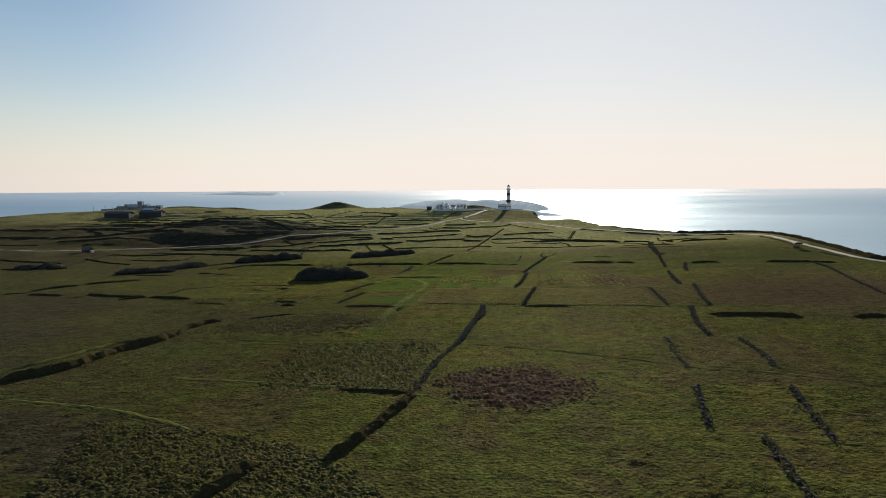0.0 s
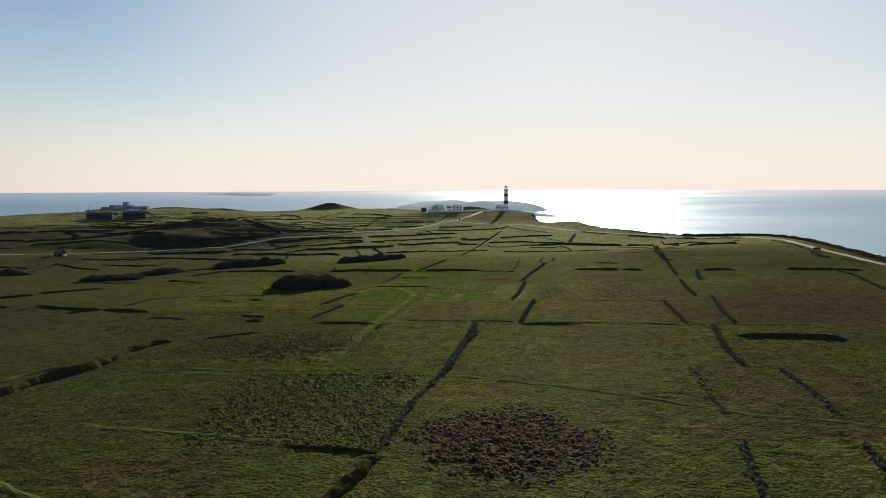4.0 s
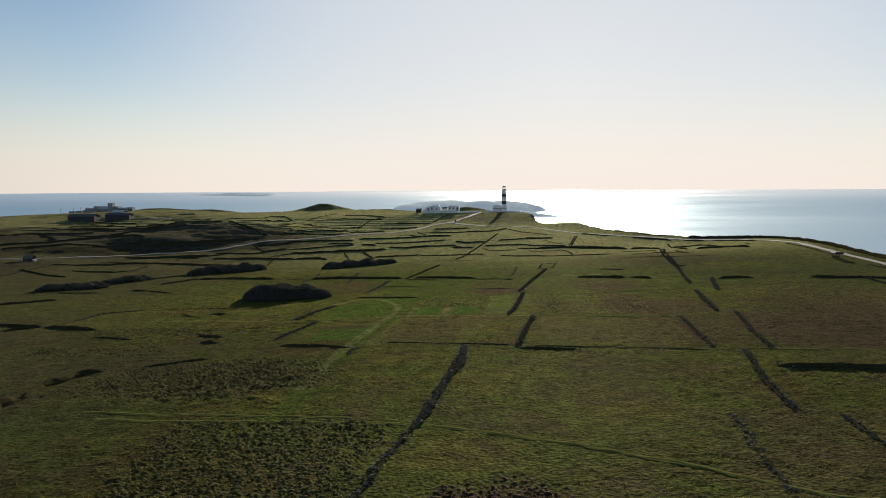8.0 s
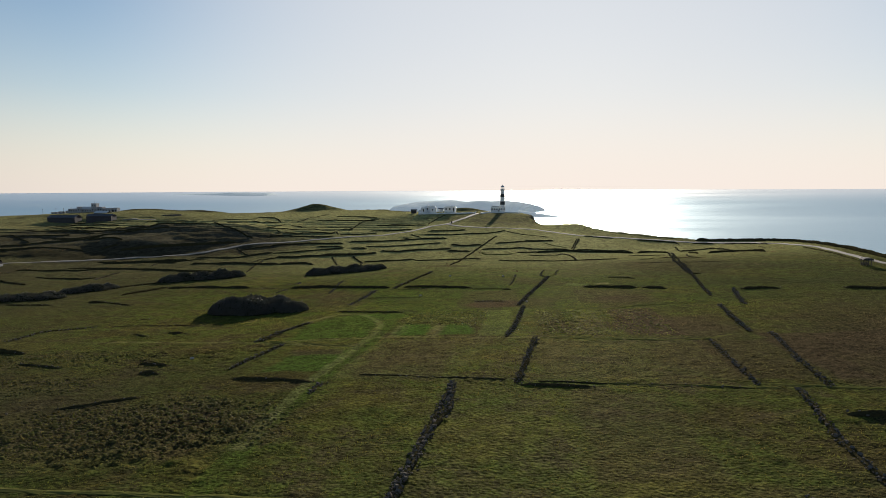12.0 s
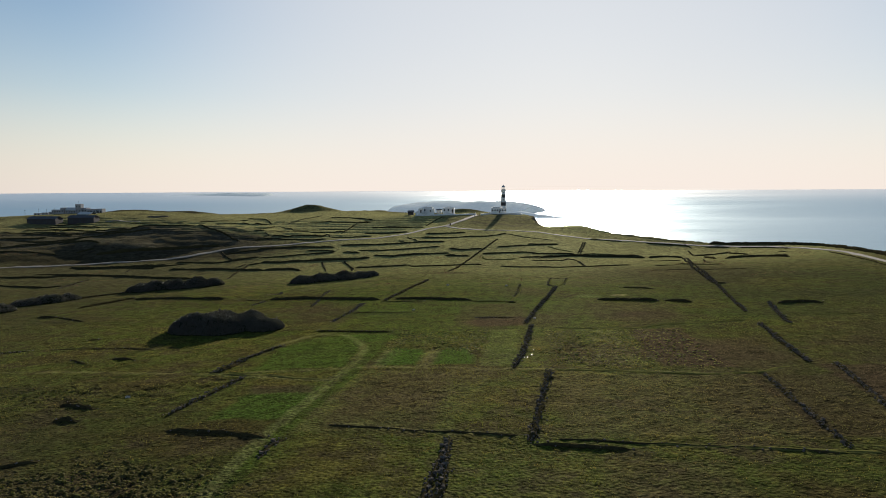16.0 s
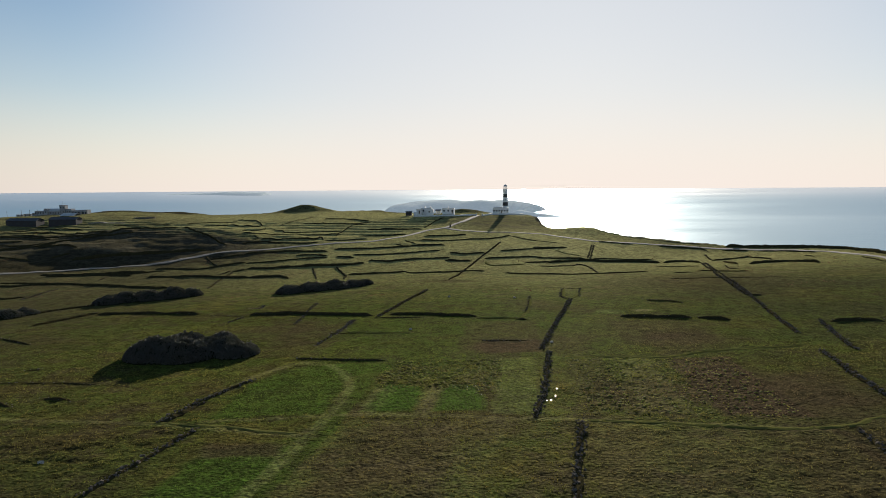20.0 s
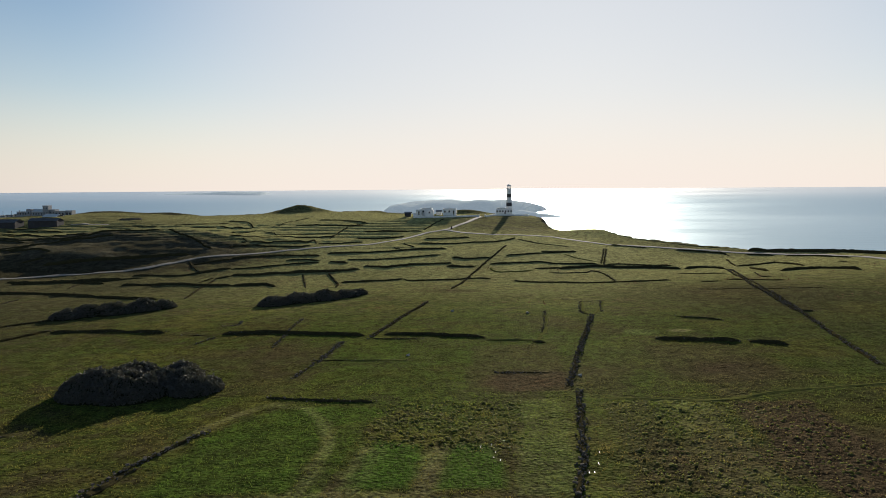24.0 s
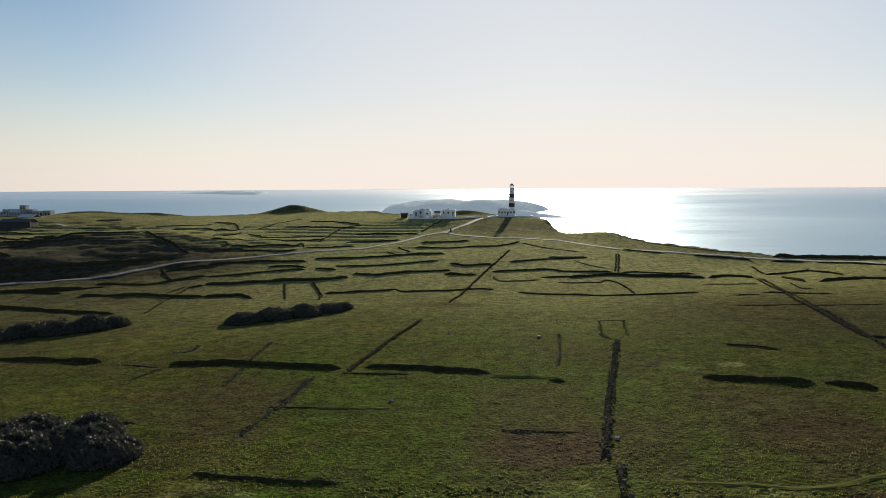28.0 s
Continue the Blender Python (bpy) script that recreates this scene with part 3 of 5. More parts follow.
def far_land(name, label, spine, wide, cliff, material, seed):
    """A far headland: heights along a spine of (x, y, top), cut off by cliffs at the water."""
    pts, n = [Vector(p) for p in spine], 160
    cum = [0.0]
    for a, b in zip(pts, pts[1:]):
        cum.append(cum[-1] + (b - a).length)
    verts, faces, m = [], [], 18
    for i in range(n + 1):
        s = cum[-1] * i / n
        x, y, z = (float(np.interp(s, cum, [p[k] for p in pts])) for k in range(3))
        j = max(1, min(len(pts) - 1, int(np.searchsorted(cum, s))))
        d = (pts[j] - pts[j - 1]).normalized()
        for k in range(m + 1):
            u = k / m * 2 - 1
            base = SEA_Z + 67 * max(0.0, (math.hypot(x, y - 100) - 1800) / 3150) ** 1.7
            prof = (1 - abs(u) ** 2.2) if abs(u) < cliff else (1 - cliff ** 2.2) * (1 - abs(u)) / (1 - cliff)
            q = 1 + 0.10 * float(vnoise(np.array([s / 60]), np.array([u * 3]), seed)[0])
            wob = 1 + 0.2 * float(vnoise(np.array([s / 130]), np.array([7.0]), seed)[0])
            ends = min(1.0, i / 5, (n - i) / 3)
            verts.append((x - d.y * u * wide * wob, y + d.x * u * wide * wob, base - 4 + max(0.0, (z - base) * prof * q * ends)))
    for i in range(n):
        for k in range(m):
            o = i * (m + 1) + k
            faces.append((o, o + m + 1, o + m + 2, o + 1))
    return tagged(new(name, mesh_of(name, verts, faces, material, True)), label, "headland", kind="structure")


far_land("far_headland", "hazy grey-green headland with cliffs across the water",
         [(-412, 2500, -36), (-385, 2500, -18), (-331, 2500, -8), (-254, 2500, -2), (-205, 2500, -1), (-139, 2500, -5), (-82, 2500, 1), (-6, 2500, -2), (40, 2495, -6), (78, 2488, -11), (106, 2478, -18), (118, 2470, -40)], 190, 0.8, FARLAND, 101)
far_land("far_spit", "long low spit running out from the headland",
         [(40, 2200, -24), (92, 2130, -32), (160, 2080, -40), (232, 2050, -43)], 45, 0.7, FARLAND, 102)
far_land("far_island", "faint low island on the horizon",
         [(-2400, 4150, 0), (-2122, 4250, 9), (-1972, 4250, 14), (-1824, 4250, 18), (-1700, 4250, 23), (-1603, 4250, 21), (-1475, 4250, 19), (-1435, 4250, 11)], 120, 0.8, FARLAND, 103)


# ---- roads and tracks ----
def resample(pts, step):
    p = np.array(pts, float)
    s = np.r_[0, np.cumsum(np.hypot(*np.diff(p, axis=0).T))]
    n = max(2, int(s[-1] / step) + 1)
    q = np.linspace(0, s[-1], n)
    x, y = np.interp(q, s, p[:, 0]), np.interp(q, s, p[:, 1])
    for _ in range(2):                      # round the bends
        xs, ys = x.copy(), y.copy()
        xs[1:-1], ys[1:-1] = (x[:-2] + 2 * x[1:-1] + x[2:]) / 4, (y[:-2] + 2 * y[1:-1] + y[2:]) / 4
        x, y = xs, ys
    return np.stack([x, y], 1)


def across(p):
    d = np.gradient(p, axis=0)
    d /= np.hypot(d[:, 0], d[:, 1])[:, None] + 1e-9
    return np.stack([d[:, 1], -d[:, 0]], 1)


def road(name, label, wide, *pts, lift=0.22):
    p = resample(pts, 2.0)
    q = across(p)
    verts, faces, m = [], [], (-1.25, -1.0, -0.5, 0.0, 0.5, 1.0, 1.25)
    wob = 0.25 * vnoise(p[:, 0] / 5, p[:, 1] / 5, 41)
    for u in m:
        e = p + q * (u * wide / 2 + wob * u)[:, None]
        z = np.maximum(height(e[:, 0], e[:, 1]), height(p[:, 0], p[:, 1]) - 0.1) + lift + (0.06 if abs(u) < 0.9 else 0) - (0.6 if abs(u) > 1.1 else 0) - 0.05 * (abs(u) < 0.1)
        verts.append(np.c_[e, z])
    n, k = len(p), len(m)
    verts = np.stack(verts, 1).reshape(-1, 3)
    faces = [(i * k + j, i * k + j + 1, (i + 1) * k + j + 1, (i + 1) * k + j) for i in range(n - 1) for j in range(k - 1)]
    return tagged(new(name, mesh_of(name, verts, faces, GRAVEL)), label, "road", kind="structure")


road("road", "pale gravel island road winding past the fields", 3.1, (-560, 400), (-420, 425), (-352.7, 445.3), (-323.8, 449), (-298.9, 458.8),
     (-270, 478), (-238.9, 496.3), (-216.8, 504.6), (-195.5, 516.1), (-187.8, 528.0), (-178.8, 539.8), (-157.2, 553.1), (-134.6, 568.8),
     (-112.5, 582.3), (-88.6, 592.9), (-72.3, 616.9), (-58.6, 649.1), (-44.1, 666.5), (-39.3, 682.0), (-33.0, 696.0), (-27.6, 717.2), (-22.4, 738.0))
road("track", "narrow gravel track along the cliff edge", 3.0, (-46.0, 662.8), (-31.6, 647.9), (-12.3, 635.2), (8.6, 633.0), (27.5, 629.1), (42.3, 614.4), (58.9, 601.3), (90.7, 600),
     (118, 592), (143, 572), (163, 545), (172, 518), (175, 470), (170, 430), (167, 400), (166, 370), (163, 335), (168, 290), (180, 240))

# ---- field walls ----
def lump(rng, size):
    """A rough stone: eight jittered corners; returns verts and faces."""
    v = [Vector((sx * rng.uniform(0.6, 1), sy * rng.uniform(0.6, 1), sz * rng.uniform(0.5, 0.9))) * size for sx in (-1, 1) for sy in (-1, 1) for sz in (-1, 1)]
    turn = Euler((rng.uniform(-0.4, 0.4), rng.uniform(-0.4, 0.4), rng.uniform(0, 6.3))).to_matrix()
    return [turn @ c for c in v], [(0, 1, 3, 2), (4, 6, 7, 5), (0, 4, 5, 1), (2, 3, 7, 6), (0, 2, 6, 4), (1, 5, 7, 3)]


WALL_RNG = random.Random(5)
BARE = set()                  # square metres taken by walls and banks, where no pasture grass grows


def heap(name, label, pts, high, wide, top, material, wob=0.15, step=1.1):
    """A bank swept along the ground with a ragged crest."""
    p = resample(pts, step)
    q, rng = across(p), np.random.RandomState(int(abs(p[0, 0]) * 10 + abs(p[0, 1])) % 9999)
    prof = ((-1, -0.35), (-0.72, 0.45), (-0.42, 0.88), (0.0, 1.0), (0.42, 0.88), (0.72, 0.45), (1, -0.35))
    n, k = len(p), len(prof)
    along = 0.75 + 0.5 * (vnoise(p[:, 0] / 6, p[:, 1] / 6, 51) * 0.5 + 0.5) + rng.uniform(-0.12, 0.12, n)
    ends = np.minimum(1, np.minimum(np.arange(n) + 0.3, n - 1 - np.arange(n) + 0.3) / 2.0)
    side = 0.35 * vnoise(p[:, 0] / 3, p[:, 1] / 3, 52)
    g = height(p[:, 0], p[:, 1])
    verts = np.zeros((n, k, 3))
    for j, (u, v) in enumerate(prof):
        w = wide / 2 * (abs(u) if abs(u) > 0.7 else abs(u) * top)
        e = p + q * (np.sign(u) * w + side + rng.uniform(-wob, wob, n))[:, None]
        verts[:, j, :2] = e
        verts[:, j, 2] = g + (v * high * along * ends if v > 0 else -0.4) + (rng.uniform(-wob, wob, n) * 0.6 if v > 0 else 0)
    faces = [(i * k + j, i * k + j + 1, (i + 1) * k + j + 1, (i + 1) * k + j) for i in range(n - 1) for j in range(k - 1)]
    faces += [tuple(range(k)), tuple(range((n - 1) * k, n * k))[::-1]]
    ob = new(name, mesh_of(name, verts.reshape(-1, 3), faces, material))
    for o in (-0.8, 0.0, 0.8):
        BARE.update(zip(*np.round(p + q * o).astype(int).T.tolist()))
    return tagged(ob, label, "field wall", "dividing walls of the fields"), p, q, g


def stones_on(ob, p, q, g, per_metre, spread, high, size):
    rng, verts, faces = WALL_RNG, [], []
    for i in range(len(p)):
        for _ in range(int(per_metre * 1.1 + rng.random())):
            o = rng.gauss(0, spread)
            z = g[i] + max(0.03, high * (1 - (abs(o) / (spread * 2.2)) ** 1.5) * rng.uniform(0.6, 1.05))
            s = size * rng.uniform(0.5, 1.3)
            vs, fs = lump(rng, s)
            b = len(verts)
            c = Vector((p[i, 0] + q[i, 0] * o + rng.uniform(-0.5, 0.5), p[i, 1] + q[i, 1] * o + rng.uniform(-0.5, 0.5), z))
            verts += [c + v for v in vs]
            faces += [tuple(b + k for k in f) for f in fs]
    if verts:
        st = new("loose_stone", mesh_of("loose_stone", verts, faces, STONE))
        st.parent = ob
        tagged(st, "loose grey lichened fieldstones", kind="stuff")


BOULDERS = []
for _ in range(6):
    _v, _f = lump(WALL_RNG, 0.25)
    BOULDERS.append(mesh_of("stone", _v, _f, STONE))


def boulders_on(ob, p, q, g, high, every):
    """The largest stones of a near wall, each a piece of its own."""
    for i in range(1, len(p) - 1, every):
        o = WALL_RNG.gauss(0, 0.35)
        st = new("stone", WALL_RNG.choice(BOULDERS))
        st.parent = ob
        k = WALL_RNG.uniform(0.7, 1.25)
        st.matrix_local = Matrix.LocRotScale((p[i, 0] + q[i, 0] * o, p[i, 1] + q[i, 1] * o, g[i] + high * 0.42), Euler((0, 0, WALL_RNG.uniform(0, 6.3))), (k, k, k * 0.8))


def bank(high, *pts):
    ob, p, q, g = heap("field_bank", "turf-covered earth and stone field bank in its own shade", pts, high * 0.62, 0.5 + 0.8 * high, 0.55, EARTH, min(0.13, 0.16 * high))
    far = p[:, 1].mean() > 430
    stones_on(ob, p, q, g, 0.0 if far else 0.8, 0.3, high * 0.55, 0.14)


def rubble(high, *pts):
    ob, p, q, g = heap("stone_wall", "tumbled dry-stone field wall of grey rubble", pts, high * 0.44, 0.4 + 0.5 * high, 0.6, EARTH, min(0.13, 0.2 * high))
    far = p[:, 1].mean() > 430
    stones_on(ob, p, q, g, (1.2 if far else 6.0) * min(1.0, 0.25 + high), 0.20 + 0.13 * high, high * 0.42, 0.125 if not far else 0.15)
    if p[:, 1].mean() < 335:
        boulders_on(ob, p, q, g, high, 2)


def ridge(high, *pts):
    heap("grass_ridge", "low grassy ridge of an old field boundary", pts, high * 0.4, 1.5, 0.6, RIDGE, 0.06, 1.6)


bank(1.8, (-20.8, 82.6), (-17.9, 92.8), (-14.0, 111.0))
bank(0.7, (-27.1, 113.4), (-20.8, 113.5), (-14.4, 112.3))
bank(1.7, (-32.6, 69.3), (-30.4, 77.6), (-29.7, 81.5))
bank(0.65, (-49.5, 207.0), (-41.1, 206.0), (-32.6, 203.6))
bank(0.6, (-48.4, 288.2), (-37.9, 285.6), (-27.4, 284.7))
bank(1.3, (-83.5, 350.4), (-68.8, 351.5), (-52.0, 347.7), (-41.6, 345.5))
bank(1.2, (-36.4, 346.5), (-23.8, 344.9), (-9.2, 340.9))
bank(0.6, (5.8, 201.3), (11.6, 200.4), (19.2, 199.1))
bank(1.4, (54.2, 185.0), (66.1, 185.0), (76.5, 182.4))
bank(1.4, (88.7, 182.4), (97.5, 183.2))
bank(1.2, (32.2, 334.9), (41.7, 332.6), (51.1, 330.5))
bank(1.2, (52.8, 330.2), (56.8, 328.9), (60.3, 326.7))
bank(1.2, (84.0, 321.8), (91.6, 322.9), (97.0, 320.9))
bank(1.2, (116.7, 320.0), (131.7, 318.1), (144.7, 314.1))
bank(0.6, (45.6, 363.1), (50.5, 360.8), (55.0, 357.6))
bank(0.8, (79.0, 368.7), (83.8, 367.6))
bank(1.1, (-195.4, 437.5), (-178.9, 436.3), (-142.1, 426.0))
bank(1.2, (-442.4, 552.6), (-405.9, 552.5), (-386.9, 555.0))
bank(1.2, (-365.2, 561.2), (-324.5, 571.3))
bank(1.2, (-410.8, 512.8), (-369.4, 522.6))
bank(1.2, (-366.2, 518.0), (-324.1, 535.7), (-284.5, 544.1))
bank(1.0, (-376.1, 469.3), (-350.4, 482.8))
bank(1.0, (-349.0, 500.2), (-307.5, 508.1))
bank(0.9, (-253.6, 432.1), (-227.2, 434.5))
bank(1.2, (-245.5, 477.6), (-191.6, 471.3))
bank(1.0, (-237.4, 444.6), (-197.5, 440.2), (-151.9, 426.5))
bank(0.9, (-57.3, 243.4), (-55.1, 255.4))
bank(1.1, (-71.0, 213.1), (-66.3, 211.7))
bank(0.9, (-376.6, 617.5), (-349.8, 617.5), (-327.7, 617.5))
bank(0.9, (-301.2, 539.1), (-286.6, 550.7))
bank(0.8, (-327.0, 553.1), (-302.7, 551.7))
bank(0.8, (-353.5, 587.4), (-336.0, 592.4))
bank(0.9, (-242.3, 443.6), (-213.0, 442.7), (-182.2, 438.4))
bank(0.9, (2.5, 333.9), (5.7, 332.9))
bank(0.6, (-76.6, 309.3), (-68.8, 309.9))
bank(0.7, (-72.3, 188.1), (-61.3, 195.0))
bank(0.8, (-314.7, 555.8), (-293.6, 560.4))
bank(0.8, (-327.3, 540.6), (-307.7, 546.0), (-290.6, 544.1))
bank(0.8, (-403.5, 638.9), (-386.1, 654.7), (-360.5, 653.4))
bank(0.7, (-367.1, 592.2), (-353.1, 603.0), (-324.5, 593.9))
bank(0.9, (-384.6, 556.9), (-368.9, 567.4), (-336.1, 540.7))
bank(0.9, (-363.9, 525.5), (-345.3, 527.0), (-327.3, 528.0))
bank(0.9, (-370.8, 590.5), (-337.1, 591.4), (-308.4, 576.1))
bank(0.8, (-339.2, 558.4), (-307.1, 554.8))
bank(0.8, (-384.0, 639.9), (-311.1, 605.6))
bank(0.9, (-337.3, 509.1), (-307.0, 510.8), (-273.9, 507.9))
bank(0.8, (-263.9, 430.1), (-230.1, 436.5), (-202.5, 442.8))
bank(0.8, (-244.0, 474.5), (-207.6, 477.2), (-180.5, 487.2))
rubble(0.5, (-14.2, 114.9), (-12.8, 133.3), (-9.3, 154.6))
rubble(0.9, (-9.3, 153.8), (-7.3, 178.5), (-5.7, 200.6))
rubble(0.8, (-57.8, 243.3), (-56.3, 256.6), (-51.8, 269.6))
rubble(0.8, (-52.9, 215.2), (-52.4, 221.2), (-51.2, 230.1), (-49.9, 239.3))
rubble(1.2, (-39.6, 342.4), (-35.9, 373.4), (-31.1, 404.1))
rubble(1.3, (21.6, 369.1), (12.5, 321.3), (7.6, 293.7))
rubble(1.2, (9.2, 290.1), (6.6, 261.3), (3.9, 243.1))
rubble(1.2, (10.8, 240.9), (7.9, 218.9), (5.8, 202.2))
rubble(0.9, (-5.9, 202.9), (-5.2, 186.0), (-7.8, 174.3), (-8.0, 162.6), (-9.8, 150.5))
rubble(0.8, (66.1, 246.1), (61.4, 220.1), (58.7, 200.6))
rubble(0.8, (52.8, 198.8), (48.0, 173.6), (46.9, 158.9))
rubble(0.55, (52.9, 157.1), (52.2, 143.1), (50.8, 130.5))
rubble(0.9, (48.4, 118.1), (46.3, 106.5), (43.9, 92.7))
rubble(0.5, (49.7, 237.6), (48.2, 219.1), (47.1, 201.6))
rubble(0.25, (36.8, 157.4), (36.0, 145.2), (34.7, 130.4))
rubble(0.6, (33.0, 117.8), (31.2, 108.4), (29.3, 96.5))
rubble(0.9, (35.6, 93.9), (34.5, 84.6), (33.6, 74.5))
rubble(1.0, (85.8, 404.1), (77.3, 352.5), (70.1, 307.6))
rubble(1.0, (67.1, 289.1), (63.5, 264.6), (61.6, 247.4))
rubble(0.9, (82.8, 324.4), (77.5, 304.6), (74.5, 289.4))
rubble(0.6, (104.6, 506.5), (86.9, 414.8), (80.0, 367.4))
rubble(1.0, (104.6, 502.1), (91.6, 445.8), (86.1, 423.4))
rubble(1.2, (86.2, 422.7), (81.8, 391.5), (79.2, 369.4))
rubble(0.8, (-131.7, 427.8), (-138.7, 455.5), (-143.7, 485.3))
rubble(0.3, (-67.4, 374.4), (-65.0, 352.1), (-62.5, 332.9))
rubble(0.25, (-46.6, 337.0), (-46.2, 319.5))
rubble(0.3, (-5.9, 304.5), (-0.3, 303.7))
ridge(0.4, (-83.4, 106.2), (-72.6, 105.2), (-60.7, 101.8), (-48.2, 95.7), (-41.6, 91.8))
ridge(0.3, (-61.6, 121.7), (-43.9, 118.3), (-27.6, 115.3))
ridge(0.3, (-66.3, 156.6), (-44.3, 154.9), (-24.2, 154.1), (-11.1, 152.5))
ridge(0.3, (-8.4, 150.7), (13.3, 143.1), (29.0, 135.8), (37.8, 129.2), (51.9, 127.0), (64.5, 119.9))
ridge(0.4, (-6.2, 338.2), (6.2, 335.5))
ridge(0.3, (19.6, 202.1), (30.1, 200.5), (40.0, 199.8), (53.3, 199.7))
ridge(0.3, (47.2, 202.1), (63.6, 199.8), (80.4, 199.5))
ridge(0.3, (47.2, 159.9), (53.2, 158.1))
ridge(0.3, (29.0, 95.9), (35.5, 94.5), (44.0, 92.9), (49.9, 91.8))
ridge(0.4, (45.3, 363.1), (55.1, 357.9))
ridge(0.4, (21.6, 397.1), (19.7, 379.0), (20.9, 371.7))
ridge(0.4, (28.8, 396.0), (25.1, 378.3), (22.0, 370.2))
ridge(0.3, (-61.5, 153.5), (-51.8, 151.7), (-40.7, 151.6), (-28.7, 151.9), (-18.9, 151.8), (-10.5, 150.8))
ridge(0.3, (12.3, 285.8), (29.9, 283.5), (42.9, 288.2), (68.2, 294.9))
ridge(0.3, (11.8, 242.0), (25.0, 240.3), (40.3, 237.8), (48.8, 239.4), (56.5, 243.9))
ridge(0.3, (-60.9, 243.2), (-45.3, 240.5), (-29.4, 236.4))
ridge(0.5, (-40.7, 316.7), (-24.9, 316.0))
ridge(0.3, (4.4, 336.9), (6.7, 348.5), (8.4, 371.9))
ridge(0.6, (-9.7, 337.6), (3.7, 335.2))

bank(0.25, (8.5, 203.4), (18.2, 202.1), (29.4, 200.7), (44.7, 199.2))
# banks and walls of the western pastures
rubble(0.5, (-30.7, 196.0), (-31.0, 199.6), (-29.7, 203.2))
bank(0.25, (-24.5, 209.8), (-17.6, 208.0), (-7.9, 206.3), (0.5, 204.8), (5.3, 204.6))
bank(0.3, (-110.1, 268.3), (-98.8, 269.6), (-83.7, 268.0))
bank(2.3, (-93.3, 118.6), (-90.0, 123.4), (-86.6, 128.6), (-86.0, 136.1), (-84.9, 145.9), (-81.8, 155.3), (-81.4, 163.4))
bank(1.5, (-81.4, 163.4), (-82.8, 171.6), (-81.6, 182.6), (-79.0, 184.9))
ridge(1.2, (-98.4, 125.0), (-96.1, 131.6), (-94.2, 137.8), (-91.7, 152.8), (-87.0, 159.4))
bank(1.2, (-310.3, 391.8), (-295.2, 386.6), (-263.4, 382.7))
bank(1.0, (-271.0, 342.2), (-263.1, 344.5), (-252.0, 340.6))
rubble(0.8, (-243.9, 331.9), (-251.4, 360.4), (-257.8, 390.3), (-261.2, 422.0))
bank(1.0, (-265.8, 408.2), (-239.2, 389.5), (-217.1, 376.0))
rubble(0.7, (-197.4, 398.2), (-202.3, 427.5))
bank(0.9, (-236.1, 408.7), (-204.2, 397.5), (-201.1, 405.6))
bank(0.8, (-164.9, 352.3), (-160.0, 366.1), (-150.8, 379.7))
bank(0.9, (-144.9, 331.9), (-141.2, 348.0), (-139.3, 359.0))
bank(1.2, (-137.8, 355.1), (-118.9, 354.9), (-101.5, 353.7))
bank(0.5, (-139.1, 312.4), (-126.4, 305.3))
bank(0.8, (-146.2, 312.7), (-139.1, 312.4))
bank(0.6, (-174.7, 307.9), (-155.2, 305.4))
bank(1.0, (-187.7, 252.5), (-186.5, 264.2), (-179.1, 271.7))
bank(0.9, (-179.2, 275.6), (-169.8, 281.3), (-161.4, 289.2))
bank(0.5, (-193.0, 244.0), (-192.1, 247.3), (-186.5, 250.8))
bank(0.9, (-182.2, 245.1), (-174.2, 243.6), (-165.4, 241.5))
bank(1.2, (-157.4, 244.0), (-145.4, 239.3), (-129.9, 237.0))
bank(1.0, (-137.5, 229.8), (-132.1, 237.1))
bank(0.5, (-158.6, 234.1), (-155.6, 237.8))
bank(1.2, (-128.7, 236.9), (-120.5, 235.5), (-111.1, 232.5))
rubble(0.4, (-126.7, 247.5), (-126.2, 260.2), (-114.9, 266.6))
bank(0.6, (-104.6, 222.3), (-91.9, 218.1))
bank(1.1, (-76.1, 221.8), (-67.9, 218.4))
bank(0.5, (-107.8, 278.6), (-104.7, 280.3))
bank(0.9, (-88.7, 257.7), (-82.3, 256.8))
bank(0.5, (-98.1, 256.7), (-90.9, 252.5))
rubble(0.9, (134.9, 322.7), (134.3, 299.5), (125.1, 263.0), (121.6, 247.6), (116.6, 221.5))
# terraces, dykes and walls of the far fields
rubble(0.4, (-88.2, 363.2), (-84.4, 362.2), (-85.6, 371.4))
bank(1.0, (-239.5, 736.8), (-217.2, 725.1))
bank(0.9, (-217.2, 725.1), (-199.3, 685.2))
bank(1.0, (-216.1, 680.2), (-198.2, 680.0))
bank(0.8, (-195.2, 629.8), (-188.3, 653.9), (-188.6, 662.4))
bank(0.8, (-180.0, 654.1), (-168.6, 645.3), (-163.7, 635.8), (-136.3, 646.6), (-124.4, 647.8))
rubble(0.9, (-183.4, 685.8), (-182.8, 714.1), (-179.5, 733.7), (-174.2, 762.3))
bank(0.8, (-183.4, 601.3), (-153.0, 622.8), (-120.1, 630.4))
rubble(0.9, (-173.1, 598.1), (-167.2, 588.6), (-169.4, 583.1))
bank(1.3, (-165.5, 588.9), (-144.5, 596.5), (-129.1, 600.4), (-129.3, 610.1))
rubble(0.9, (-131.2, 614.1), (-124.1, 597.0))
bank(1.1, (-170.9, 570.9), (-161.0, 581.5), (-131.7, 578.8), (-124.6, 584.8))
bank(1.0, (-122.3, 591.9), (-108.0, 596.5), (-94.9, 602.9))
rubble(1.2, (-122.2, 623.5), (-122.6, 662.6), (-122.1, 680.3), (-110.7, 701.4))
bank(1.0, (-167.7, 695.5), (-149.6, 695.1), (-111.9, 685.1))
